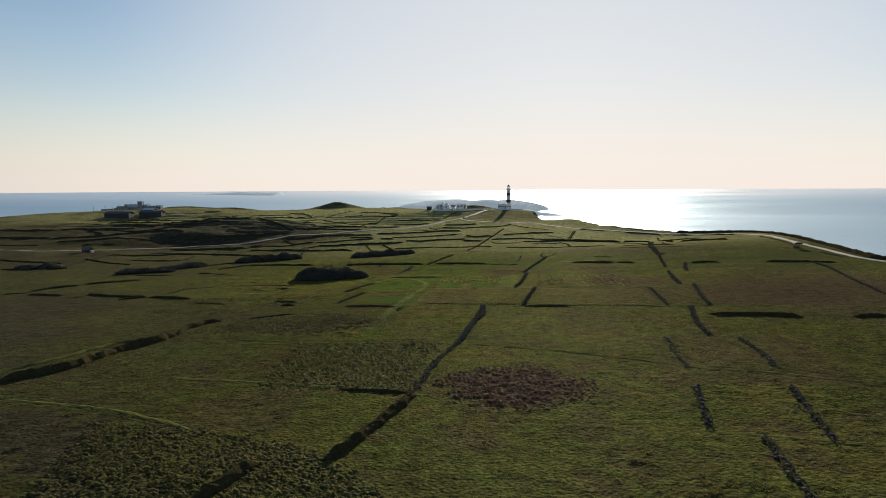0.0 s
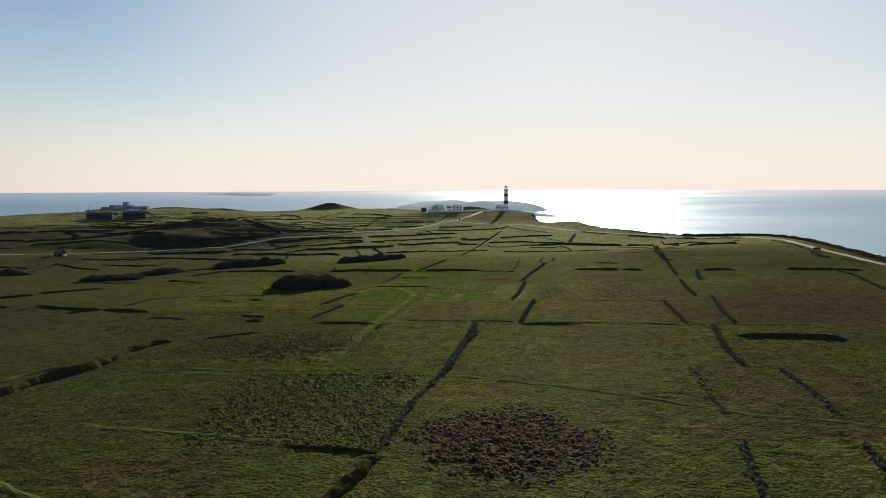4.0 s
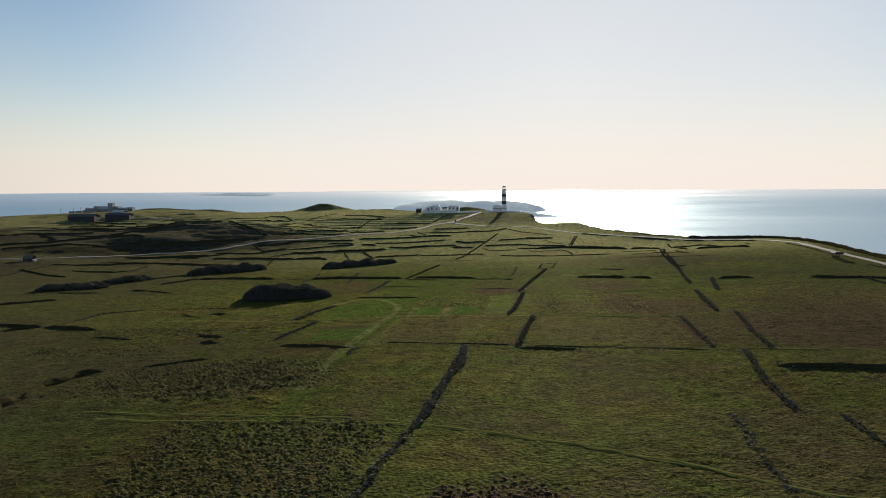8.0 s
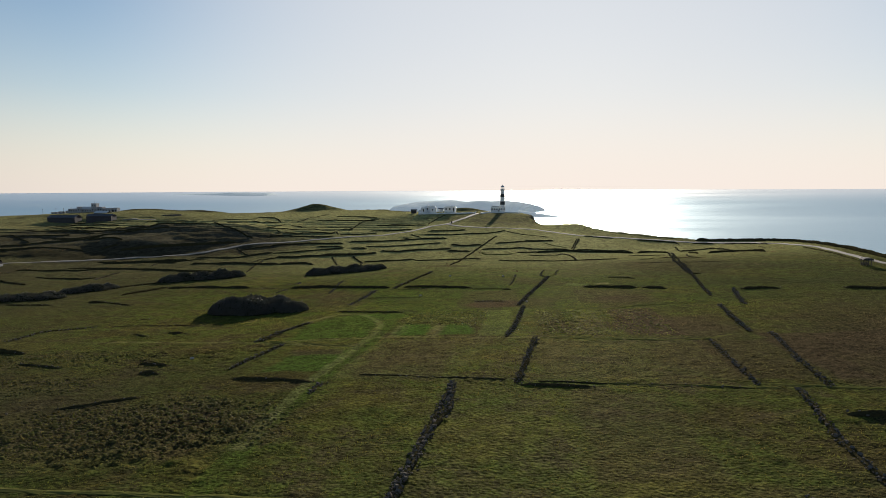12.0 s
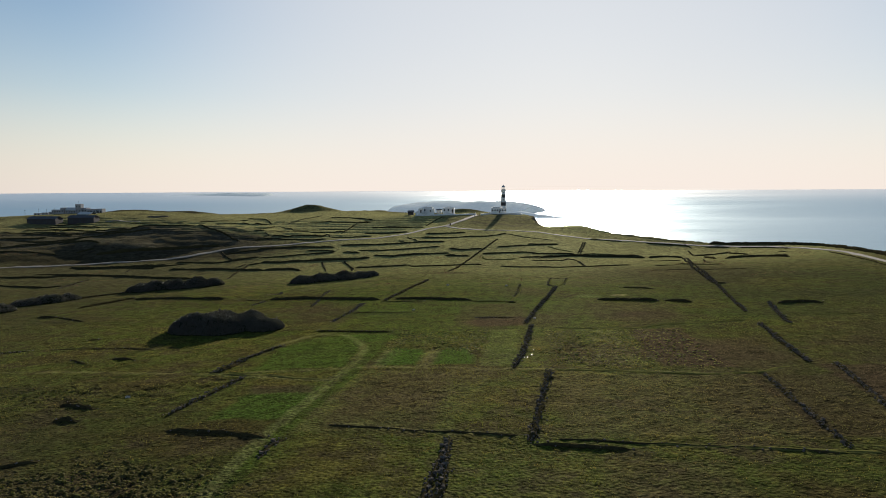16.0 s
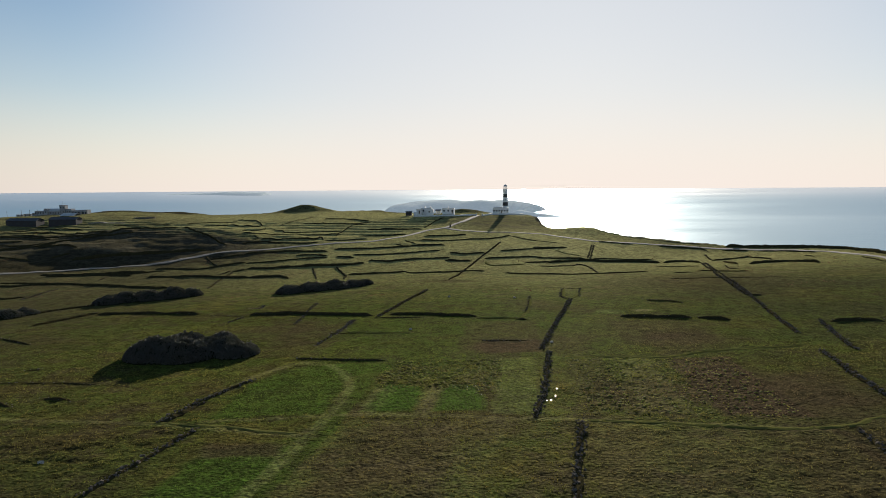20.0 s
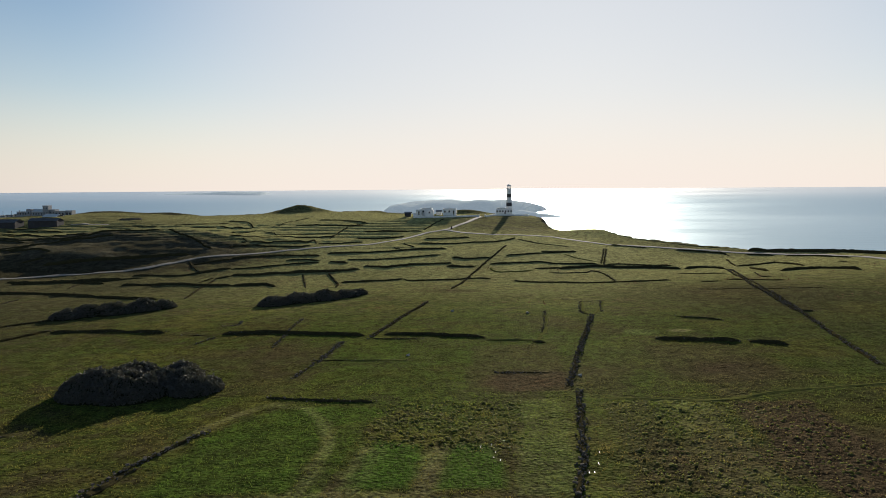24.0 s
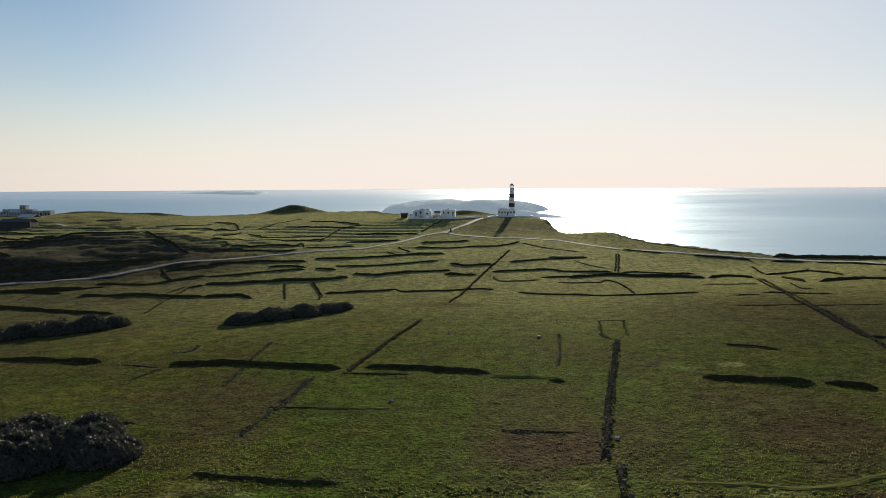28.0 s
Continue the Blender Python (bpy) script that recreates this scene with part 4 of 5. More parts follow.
bank(1.2, (-159.3, 733.7), (-140.3, 730.6), (-113.6, 704.6))
bank(1.5, (-158.4, 540.5), (-148.1, 547.5), (-139.5, 551.0), (-123.1, 551.0), (-109.3, 550.6))
bank(1.5, (-107.1, 558.6), (-83.0, 561.6), (-67.3, 566.5), (-54.9, 572.8), (-38.2, 573.5))
bank(1.0, (-147.2, 513.3), (-133.7, 517.3), (-121.1, 524.8), (-108.7, 529.3), (-104.4, 530.6))
bank(1.2, (-125.1, 537.2), (-112.9, 538.4), (-105.2, 535.5))
bank(1.3, (-99.6, 532.0), (-91.8, 529.3), (-87.7, 527.4))
bank(1.0, (-90.9, 538.3), (-75.1, 537.3), (-57.6, 543.8), (-39.6, 551.3))
bank(1.8, (-140.1, 496.2), (-126.2, 497.0), (-113.2, 500.4), (-105.4, 502.9), (-91.1, 502.7), (-83.3, 505.6), (-77.8, 509.3))
bank(1.3, (-77.1, 516.8), (-64.7, 512.9), (-59.5, 516.4), (-51.5, 521.5), (-43.0, 523.9), (-31.4, 526.1))
bank(1.6, (-127.4, 465.5), (-117.3, 466.2), (-111.6, 468.0), (-105.8, 461.0))
rubble(0.8, (-103.5, 496.7), (-98.5, 480.9), (-91.2, 458.3))
rubble(1.3, (-90.8, 498.4), (-83.8, 479.5), (-78.2, 465.6), (-77.0, 455.9))
bank(1.0, (-78.4, 470.5), (-68.0, 473.0), (-53.0, 475.0), (-50.4, 478.1))
bank(0.8, (-50.4, 478.1), (-46.9, 471.3), (-27.5, 472.0), (-17.7, 475.7), (-10.1, 473.1))
bank(0.7, (-71.5, 581.9), (-64.0, 570.9))
bank(0.9, (-67.9, 600.2), (-58.7, 581.8))
# the next two banks are added to stand for the hillside's shading
bank(1.2, (-105.8, 655.7), (-81.6, 657.4), (-63.0, 654.8))
bank(1.2, (-104.4, 621.1), (-83.7, 622.4), (-71.6, 630.6))
rubble(1.3, (-61.8, 662.4), (-57.0, 696.6), (-51.7, 711.4))
bank(1.2, (-56.9, 619.2), (-38.4, 621.4), (-27.4, 624.6))
bank(1.0, (-58.2, 599.9), (-36.5, 595.6), (-22.8, 601.3), (-12.2, 600.6), (-1.6, 608.6), (4.0, 618.4))
rubble(1.3, (-2.8, 585.2), (-8.3, 551.9), (-12.6, 532.8), (-16.3, 511.9), (-20.0, 482.7), (-22.4, 461.5), (-25.3, 442.4))
bank(0.9, (17.0, 561.1), (38.2, 565.0))
bank(1.0, (-3.0, 547.0), (7.2, 550.3), (16.7, 555.0), (37.9, 563.0))
rubble(0.7, (4.9, 613.6), (15.6, 597.7), (25.2, 587.7), (34.9, 583.3))
bank(1.2, (-32.7, 543.5), (-24.7, 536.6), (-17.2, 539.2), (-11.8, 540.9))
bank(1.4, (-33.6, 516.4), (-23.5, 514.3), (-18.4, 513.8))
bank(1.0, (-11.5, 520.6), (0.6, 524.1), (7.8, 525.4), (16.5, 527.5), (20.5, 522.7), (28.8, 521.1), (44.5, 523.1))
ridge(0.9, (-10.7, 511.0), (-9.5, 500.6), (-6.5, 494.5), (2.7, 495.0), (10.3, 498.5))
bank(1.0, (10.5, 504.4), (24.9, 508.5))
bank(1.7, (23.2, 504.6), (30.4, 508.9), (39.1, 513.7), (47.4, 514.3), (52.3, 511.3), (66.4, 514.4), (83.3, 512.1))
bank(0.9, (48.6, 522.3), (56.3, 526.3), (68.9, 526.2), (83.1, 527.5))
rubble(0.9, (16.9, 491.9), (23.2, 489.4), (35.0, 492.0), (37.8, 500.0), (40.6, 495.8), (42.6, 483.2), (42.5, 456.0))
rubble(0.8, (55.7, 581.4), (46.3, 525.6))
rubble(0.8, (57.1, 582.0), (47.1, 521.8))
bank(0.7, (-0.4, 465.2), (8.9, 459.9), (20.3, 457.1), (33.3, 451.8), (41.7, 451.5), (53.6, 453.3), (64.6, 453.3))
ridge(0.7, (29.1, 555.6), (35.3, 541.7), (44.5, 533.0))
bank(1.7, (85.1, 512.0), (95.5, 522.1), (102.4, 518.3), (104.3, 510.9))
rubble(0.9, (124.5, 589.3), (124.8, 570.6))
rubble(1.1, (119.4, 556.7), (114.5, 527.9))
rubble(1.0, (103.0, 505.4), (96.1, 473.5), (93.1, 453.7), (87.4, 429.0))
bank(1.1, (114.1, 525.1), (122.9, 526.8), (135.7, 531.8), (138.9, 516.7), (138.2, 503.2))
bank(1.3, (116.5, 512.8), (114.6, 493.9), (114.6, 484.3))
bank(1.7, (118.6, 480.8), (127.5, 484.0), (137.2, 484.7), (143.0, 472.7), (144.2, 464.2))
bank(0.6, (156.0, 509.2), (157.8, 500.0))
rubble(0.7, (106.3, 477.9), (101.7, 456.5), (105.3, 457.3))
bank(0.7, (84.8, 448.3), (104.6, 439.7))
bank(0.6, (73.8, 443.5), (81.6, 441.7))
bank(0.5, (75.0, 485.1), (95.5, 480.9))
bank(1.0, (-383.2, 658.4), (-357.8, 648.6), (-331.0, 648.0))
bank(1.2, (-345.4, 609.8), (-345.2, 628.7), (-321.3, 610.1), (-277.0, 591.8))
bank(1.3, (-324.9, 583.2), (-315.4, 591.1), (-285.6, 581.7), (-269.5, 583.0))
# added bank that stands for the shadow along the mound's crest
bank(1.5, (-271.3, 582.8), (-267.6, 592.1), (-258.0, 598.4), (-243.5, 600.0), (-229.7, 610.5), (-213.3, 592.9), (-195.9, 579.3), (-179.4, 562.2))
bank(1.4, (-306.4, 559.3), (-290.6, 562.4), (-275.5, 572.1), (-263.5, 576.3), (-252.2, 582.2))
bank(1.5, (-291.0, 539.1), (-278.9, 541.4), (-262.3, 534.7))
bank(1.3, (-266.0, 515.0), (-259.9, 524.3))
# added tall bank in place of the steep slope's shadow band above the road
bank(2.4, (-252.0, 513.3), (-239.2, 522.5), (-224.0, 529.0), (-208.6, 536.3), (-196.1, 543.9), (-187.0, 549.2))
bank(1.7, (-237.4, 469.9), (-226.0, 473.3), (-214.3, 476.5), (-204.4, 482.8), (-192.2, 486.2))
bank(1.6, (-180.3, 466.2), (-164.6, 466.6), (-155.4, 469.3), (-137.6, 465.1), (-127.4, 465.5))
bank(1.2, (-191.7, 495.3), (-167.7, 493.8), (-158.8, 502.4), (-152.3, 511.2), (-147.8, 514.9))
bank(1.2, (-173.9, 525.1), (-168.0, 532.8), (-157.8, 539.1))
rubble(0.9, (-179.3, 533.1), (-172.2, 521.5), (-157.9, 500.6))
bank(1.0, (-144.3, 486.1), (-138.4, 492.1))
rubble(0.8, (-147.8, 475.7), (-146.0, 490.1))
rubble(0.8, (-199.1, 454.3), (-202.8, 469.8))
bank(0.8, (-271.2, 700.5), (-257.4, 711.1), (-231.4, 717.2))
bank(0.9, (-250.0, 685.4), (-234.9, 692.4), (-217.2, 682.8))
bank(0.8, (-321.5, 674.6), (-298.1, 681.3), (-279.9, 690.1))
bank(0.7, (-396.6, 681.7), (-366.3, 672.7))
bank(0.25, (-95.1, 350.0), (-84.8, 348.2))
rubble(0.5, (-85.0, 337.3), (-83.8, 346.0))
bank(0.3, (-40.4, 340.7), (-31.7, 340.0), (-24.7, 339.7))
bank(0.25, (-9.3, 337.9), (1.5, 336.7))
rubble(0.22, (-48.1, 302.5), (-46.2, 320.1), (-45.5, 337.8))
bank(0.25, (-48.8, 317.8), (-35.4, 316.7), (-25.5, 316.1))
bank(0.25, (-6.4, 305.5), (-0.4, 304.0), (5.4, 303.6))
bank(0.3, (66.2, 417.3), (74.0, 415.4), (91.5, 412.6), (105.8, 412.0))
bank(0.25, (44.7, 364.3), (50.8, 362.0), (55.2, 357.6))
rubble(0.25, (8.1, 376.9), (7.3, 360.3), (5.5, 345.8))
rubble(0.3, (21.2, 397.4), (18.7, 374.8), (20.5, 370.9))
rubble(0.3, (27.9, 397.4), (25.0, 375.5))
bank(0.2, (21.4, 397.4), (27.9, 397.4))
bank(0.3, (-213.7, 439.4), (-174.0, 435.3))

# the rough edge of the cliffs, and the banks inside the track
rubble(0.5, (60, 670), (72, 650), (86, 627), (113, 607), (129, 597))
bank(2.6, (140, 584), (156, 569), (175, 545), (184, 520), (183, 452), (176, 384), (168, 330), (180, 290))
bank(1.0, (62, 600), (84, 595))
bank(1.0, (100, 592), (116, 586), (126, 578))
bank(1.0, (134, 572), (146, 561))
bank(1.0, (150, 556), (160, 541), (167, 520))
bank(0.6, (170, 480), (165, 432), (161, 400))
bank(0.6, (158, 362), (157, 335))

# ---- thickets ----
def thicket(label, outline, high, leaves, seed):
    """A bramble thicket: dark inner heap, lumpy crown of leaves, bare stems at the rim. outline: (x, y, radius) of its lobes."""
    rng = random.Random(seed)
    cx, cy = sum(o[0] for o in outline) / len(outline), sum(o[1] for o in outline) / len(outline)
    base = thing("thicket", pose(cx, cy, ground_z(cx, cy)), label, "bush", "thickets in the pasture")
    xs = np.array([o[0] for o in outline]), np.array([o[1] for o in outline]), np.array([o[2] for o in outline])

    def crown(x, y):
        x, y = np.asarray(x, float), np.asarray(y, float)
        h = np.zeros_like(x)
        for ox, oy, r in outline:
            d = np.hypot(x - ox, y - oy) / r
            h = np.maximum(h, np.clip(1 - d ** 1.8, 0, 1) ** 0.62 * min(1.0, r / 7))
        lumps = 0.74 + 0.26 * vnoise(x / 3.6, y / 3.6, seed) + 0.2 * np.abs(vnoise(x / 1.5, y / 1.5, seed + 1)) + 0.12 * vnoise(x / 0.7, y / 0.7, seed + 2)
        return h * high * lumps

    x0, x1 = (xs[0] - xs[2]).min() - 0.5, (xs[0] + xs[2]).max() + 0.5
    y0, y1 = (xs[1] - xs[2]).min() - 0.5, (xs[1] + xs[2]).max() + 0.5
    gx, gy = np.arange(x0, x1, 0.6), np.arange(y0, y1, 0.6)
    X, Y = np.meshgrid(gx, gy)
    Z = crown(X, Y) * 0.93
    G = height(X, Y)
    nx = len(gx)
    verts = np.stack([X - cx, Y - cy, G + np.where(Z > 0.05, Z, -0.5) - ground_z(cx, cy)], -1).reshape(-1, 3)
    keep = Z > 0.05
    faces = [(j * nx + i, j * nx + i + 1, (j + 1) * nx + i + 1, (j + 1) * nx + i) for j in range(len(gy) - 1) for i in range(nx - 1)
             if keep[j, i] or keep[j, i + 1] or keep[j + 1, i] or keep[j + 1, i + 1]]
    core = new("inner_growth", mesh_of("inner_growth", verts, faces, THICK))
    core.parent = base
    pts, tries = [], 0
    nr = np.random.RandomState(seed)
    while len(pts) < leaves and tries < 40:
        tries += 1
        px, py = nr.uniform(x0, x1, leaves), nr.uniform(y0, y1, leaves)
        pz = crown(px, py)
        pts += [(a, b, c) for a, b, c in zip(px, py, pz) if c > 0.12]
    pts = np.array(pts[:leaves])
    gz = height(pts[:, 0], pts[:, 1]) - ground_z(cx, cy)
    n = len(pts)
    c = np.stack([pts[:, 0] - cx, pts[:, 1] - cy, gz + pts[:, 2] * nr.uniform(0.6, 1.0, n) ** 0.5 + nr.exponential(0.12, n)], 1)
    out = []
    for _ in range(2):                       # two small leaves to a sprig
        a = nr.normal(size=(n, 3))
        a /= np.linalg.norm(a, axis=1)[:, None]
        b = np.cross(a, nr.normal(size=(n, 3)))
        b /= np.linalg.norm(b, axis=1)[:, None]
        s = nr.uniform(0.12, 0.38, n)[:, None]
        out.append(np.stack([c - a * s, c + b * s * 0.55, c + a * s, c - b * s * 0.55], 1))
    V = np.concatenate(out).reshape(-1, 3)
    fo = new("foliage", mesh_np("foliage", V, 4, LEAF))
    fo.parent = base
    tagged(fo, "dense dark bramble leaves catching the low light", kind="stuff")
    for k in range(10):
        ox, oy, r = rng.choice(outline)
        a = rng.uniform(3.4, 6.0)
        bm = lathe([(0.09, -0.3), (0.07, 0.8), (0.04, 1.9), (0.015, 2.9)], 6)
        st = part("stem", bm, TIMBER, base)
        sx, sy = ox + 0.8 * r * math.cos(a), oy + 0.8 * r * math.sin(a)
        st.matrix_local = pose(sx - cx, sy - cy, ground_z(sx, sy) - ground_z(cx, cy), rng.uniform(-35, 35), rng.uniform(-35, 35), 0)
    return base


thicket("large dark bramble thicket standing alone in pasture", [(-84.5, 292, 7), (-77, 292, 7.5), (-80, 299, 7), (-71, 297, 6.3), (-65, 294.5, 5.3), (-73, 303, 5.5)], 5.2, 42000, 61)
thicket("long dark bramble thicket by the field walls", [(-147, 388, 7), (-140, 392, 7.5), (-133, 398, 7), (-150, 381, 5.5), (-128, 403, 5)], 4.6, 20000, 62)
thicket("low spreading bramble thicket beside a stone wall", [(-88, 408, 6), (-81, 415, 7), (-73, 421, 7), (-66, 428, 5.5), (-62, 432, 4)], 3.9, 20000, 63)
thicket("double-crowned bramble thicket on rough ground", [(-184, 318, 6), (-177, 322, 6.5), (-170, 325, 6), (-172, 343, 5.5), (-168, 350, 6.5), (-166, 357, 5)], 3.3, 12000, 64)
thicket("small scrubby bramble thicket below the road", [(-262, 350, 6), (-252, 354, 6.5), (-244, 352, 4.5)], 3.2, 5000, 65)

# ---- grass, rushes and loose stones ----
def tufts(name, label, material, xy, size, blades, lean, seed):
    """Tufts of leaning blades, all in one mesh."""
    nr = np.random.RandomState(seed)
    n = len(xy)
    z = height(xy[:, 0], xy[:, 1]) + hummocks(xy[:, 0], xy[:, 1])
    s = size * nr.uniform(0.6, 1.35, n) * (1 if material is not GRASS else 1 + 1.1 * smooth(130, 420, xy[:, 1]))
    V = []
    for k in range(blades):
        a = (k + nr.uniform(-0.4, 0.4, n)) * math.tau / blades + (0 if blades > 2 else nr.uniform(0, 6.3, n))
        d = np.stack([np.cos(a), np.sin(a), np.zeros(n)], 1)
        e = np.stack([-np.sin(a), np.cos(a), np.zeros(n)], 1)
        c = np.stack([xy[:, 0], xy[:, 1], z + (0.05 if material in (RUSH, RUSSET, FLOWER) and blades == 4 else -0.06)], 1)
        w = ((0.27 if material is GRASS else 0.42) * s)[:, None]
        tip = c + d * (lean * s)[:, None] + np.array([0, 0, 1.0]) * (s * nr.uniform(0.6, 1.1, n))[:, None]
        V.append(np.stack([c - e * w + d * w * 0.3, c + e * w + d * w * 0.3, tip], 1))
    V = np.concatenate(V, 1).reshape(-1, 3)
    me = mesh_np(name, V, 3, material)
    if material is GRASS:
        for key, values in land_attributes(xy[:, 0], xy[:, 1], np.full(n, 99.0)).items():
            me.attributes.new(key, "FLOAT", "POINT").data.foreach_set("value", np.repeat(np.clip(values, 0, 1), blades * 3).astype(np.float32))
    return tagged(new(name, me), label, "grass", kind="stuff")


def scatter(seed, count, x0, x1, y0, y1, weight):
    nr = np.random.RandomState(seed)
    x, y = nr.uniform(x0, x1, count), nr.uniform(y0, y1, count)
    keep = nr.uniform(0, 1, count) < weight(x, y)
    return np.stack([x[keep], y[keep]], 1)


def pasture(seed, count, y0, y1):
    """Points over the open fields, thinned where the turf is bare or mown."""
    reach = 0.72 * y1 + 10
    xy = scatter(seed, count, -reach, min(reach, 175), y0, y1, lambda x, y: (0.72 + 0.28 * vnoise(x / 12, y / 12, 71)) * (0.8 + 0.2 * vnoise(x / 2.5, y / 2.5, 70)) * (0.25 + 0.75 * smooth(-0.05, 0.09, hummocks(x, y))) * smooth(450, 345, y) * smooth(-8, 14, 0.7 * y + 6 - np.abs(x)))
    free = [(a, b) not in BARE for a, b in np.round(xy).astype(int).tolist()]
    return xy[np.array(free)]


tufts("grass", "coarse tufted pasture grass over the near fields", GRASS,
      np.concatenate([pasture(71, 800000, 58, 180), pasture(69, 690000, 180, 300)]), 0.14, 2, 0.25, 72)
tufts("grass", "short grazed pasture grass on the fields towards the lighthouse", GRASS,
      np.concatenate([pasture(67, 180000, 300, 332), pasture(68, 330000, 332, 450)]), 0.10, 2, 0.25, 66)



def tussocks(name, label, material, xy, size, high, seed):
    """Knobs of matted grass with dark gaps between: uneven six-sided domes, all in one mesh."""
    nr = np.random.RandomState(seed)
    n, k = len(xy), 7
    z = height(xy[:, 0], xy[:, 1]) + hummocks(xy[:, 0], xy[:, 1])
    r, h, turn = size * nr.uniform(0.55, 1.35, n), high * nr.uniform(0.5, 1.4, n), nr.uniform(0, 6.3, n)
    off = nr.uniform(-0.25, 0.25, (n, 2)) * r[:, None]
    V = np.zeros((n, 2 * k + 1, 3))
    for ring, (rad, up) in enumerate(((1.0, -0.3), (0.55, 0.72))):
        for a in range(k):
            t = turn + a * math.tau / k
            w = r * rad * nr.uniform(0.75, 1.25, n)
            V[:, ring * k + a] = np.stack([xy[:, 0] + w * np.cos(t) + off[:, 0] * ring, xy[:, 1] + w * np.sin(t) * 0.8 + off[:, 1] * ring, z + h * up * nr.uniform(0.8, 1.2, n)], 1)
    V[:, 2 * k] = np.stack([xy[:, 0] + off[:, 0], xy[:, 1] + off[:, 1], z + h], 1)
    quads = [(a, (a + 1) % k, k + (a + 1) % k, k + a) for a in range(k)]
    F = np.array([f for q in quads for f in ((q[0], q[1], q[2]), (q[0], q[2], q[3]))] + [(k + a, k + (a + 1) % k, 2 * k) for a in range(k)])
    F = (F[None] + (np.arange(n) * (2 * k + 1))[:, None, None]).reshape(-1, 3)
    me = bpy.data.meshes.new(name)
    me.vertices.add(n * (2 * k + 1))
    me.vertices.foreach_set("co", V.ravel())
    me.loops.add(F.size)
    me.loops.foreach_set("vertex_index", F.ravel())
    me.polygons.add(len(F))
    me.polygons.foreach_set("loop_start", np.arange(len(F)) * 3)
    me.update(calc_edges=True)
    me.materials.append(material)
    return tagged(new(name, me), label, "grass", kind="stuff")


def rows(x, y, along, gap):
    """Faint old ridges: 1 on the crests, lower in the furrows."""
    return 0.65 + 0.35 * np.sin((x * math.cos(along) + y * math.sin(along)) / gap * math.tau)


RUSSET_BED = scatter(73, 4600, -13, 17, 100, 134, lambda x, y: ellipse(x, y, 2.6, 117, 11, 12, 0.3))
RUSH_BED = np.concatenate([
    scatter(75, 8500, -62, -10, 60, 98, lambda x, y: field(x, y, (-50, 62), (-12, 62), (-12, 74), (-20, 84), (-34, 91), (-60, 96))),
    scatter(76, 6500, -80, -28, 160, 200, lambda x, y: ellipse(x, y, -54, 178, 21, 13, 0.4, 0.25)),
    scatter(77, 7000, -50, -12, 112, 154, lambda x, y: 0.95 * rows(x, y, 0.5, 2.6) * field(x, y, (-42, 114), (-16, 114), (-13, 152), (-46, 152))),
    scatter(78, 4200, -125, -75, 190, 262, lambda x, y: np.maximum(ellipse(x, y, -98, 226, 18, 8, 0.5), ellipse(x, y, -92, 204, 16, 6, 0.5)))])
STRAW_BED = np.concatenate([
    scatter(80, 4000, -30, 6, 240, 288, lambda x, y: rows(x, y, 0.0, 2.2) * field(x, y, (-25, 263), (-2, 259), (-1, 284), (-26, 284))),
    scatter(86, 3600, 10, 48, 240, 288, lambda x, y: 0.7 * rows(x, y, 0.0, 2.4) * field(x, y, (12, 246), (45, 243), (46, 282), (13, 284)))])
tussocks("russet_tussocks", "dense patch of russet-brown rush tussocks", RUSSET, RUSSET_BED, 0.33, 0.14, 87)
tussocks("rush_tussocks", "dark hummocky rush tussocks on damp ground", RUSH, RUSH_BED, 0.32, 0.13, 88)
tussocks("straw_tussocks", "straw-coloured tussocks above the green plots", FLOWER, STRAW_BED, 0.30, 0.10, 89)
tufts("russet_rushes", "russet-brown rush blades standing on tussocks", RUSSET, RUSSET_BED, 0.17, 4, 0.7, 74)
tufts("rush_tufts", "pale brown rush blades standing on tussocks", RUSH, RUSH_BED, 0.13, 4, 0.6, 79)
tufts("flowering_rushes", "straw-coloured flowering rush blades on tussocks", FLOWER, STRAW_BED, 0.13, 4, 0.7, 81)


tufts("heath_tussocks", "scattered dark heather and rush tussocks over the far fields", RUSSET,
      scatter(82, 30000, -420, 170, 390, 720, lambda x, y: smooth(0.0, 0.6, vnoise(x / 22, y / 30, 83)) * smooth(-0.2, 0.4, vnoise(x / 7, y / 9, 84)) * smooth(180, 120, x - 0.1 * (y - 400)) * smooth(580, 480, y)), 0.34, 5, 0.9, 85)


def puddle_material():
    """Shallow water, ruffled by the wind."""
    m, n, l, bs = nodes_of("ruffled_water")
    rip = noise_node(n, l, 6.0, 3, 0.6, object_coords(n))
    l.new(ramp_node(n, l, rip.outputs["Fac"], (0.3, (0.03, 0.035, 0.03)), (0.7, (0.06, 0.065, 0.05))).outputs[0], bs.inputs["Base Color"])
    bs.inputs["Roughness"].default_value, bs.inputs["Specular IOR Level"].default_value = 0.31, 0.6
    return m


PUDDLE = puddle_material()


def puddle(x, y, wide, long, seed):
    """A narrow pool lying in a furrow."""
    rng = random.Random(seed)
    z = ground_z(x, y) + 0.04 + max(0.0, float(hummocks(np.array([x]), np.array([y]))[0]))
    ring = [(x + wide * rng.uniform(0.6, 1.0) * math.cos(a * math.tau / 14), y + long * rng.uniform(0.7, 1.0) * math.sin(a * math.tau / 14), z) for a in range(14)]
    verts = ring + [(a, b, z - 0.5) for a, b, _ in ring]
    faces = [tuple(range(14))] + [(i, i + 14, (i + 1) % 14 + 14, (i + 1) % 14) for i in range(14)]
    tagged(new("puddle", mesh_of("puddle", verts, faces, PUDDLE)), "small bright puddle of standing water in the grass", "puddle", "puddles by the wall")


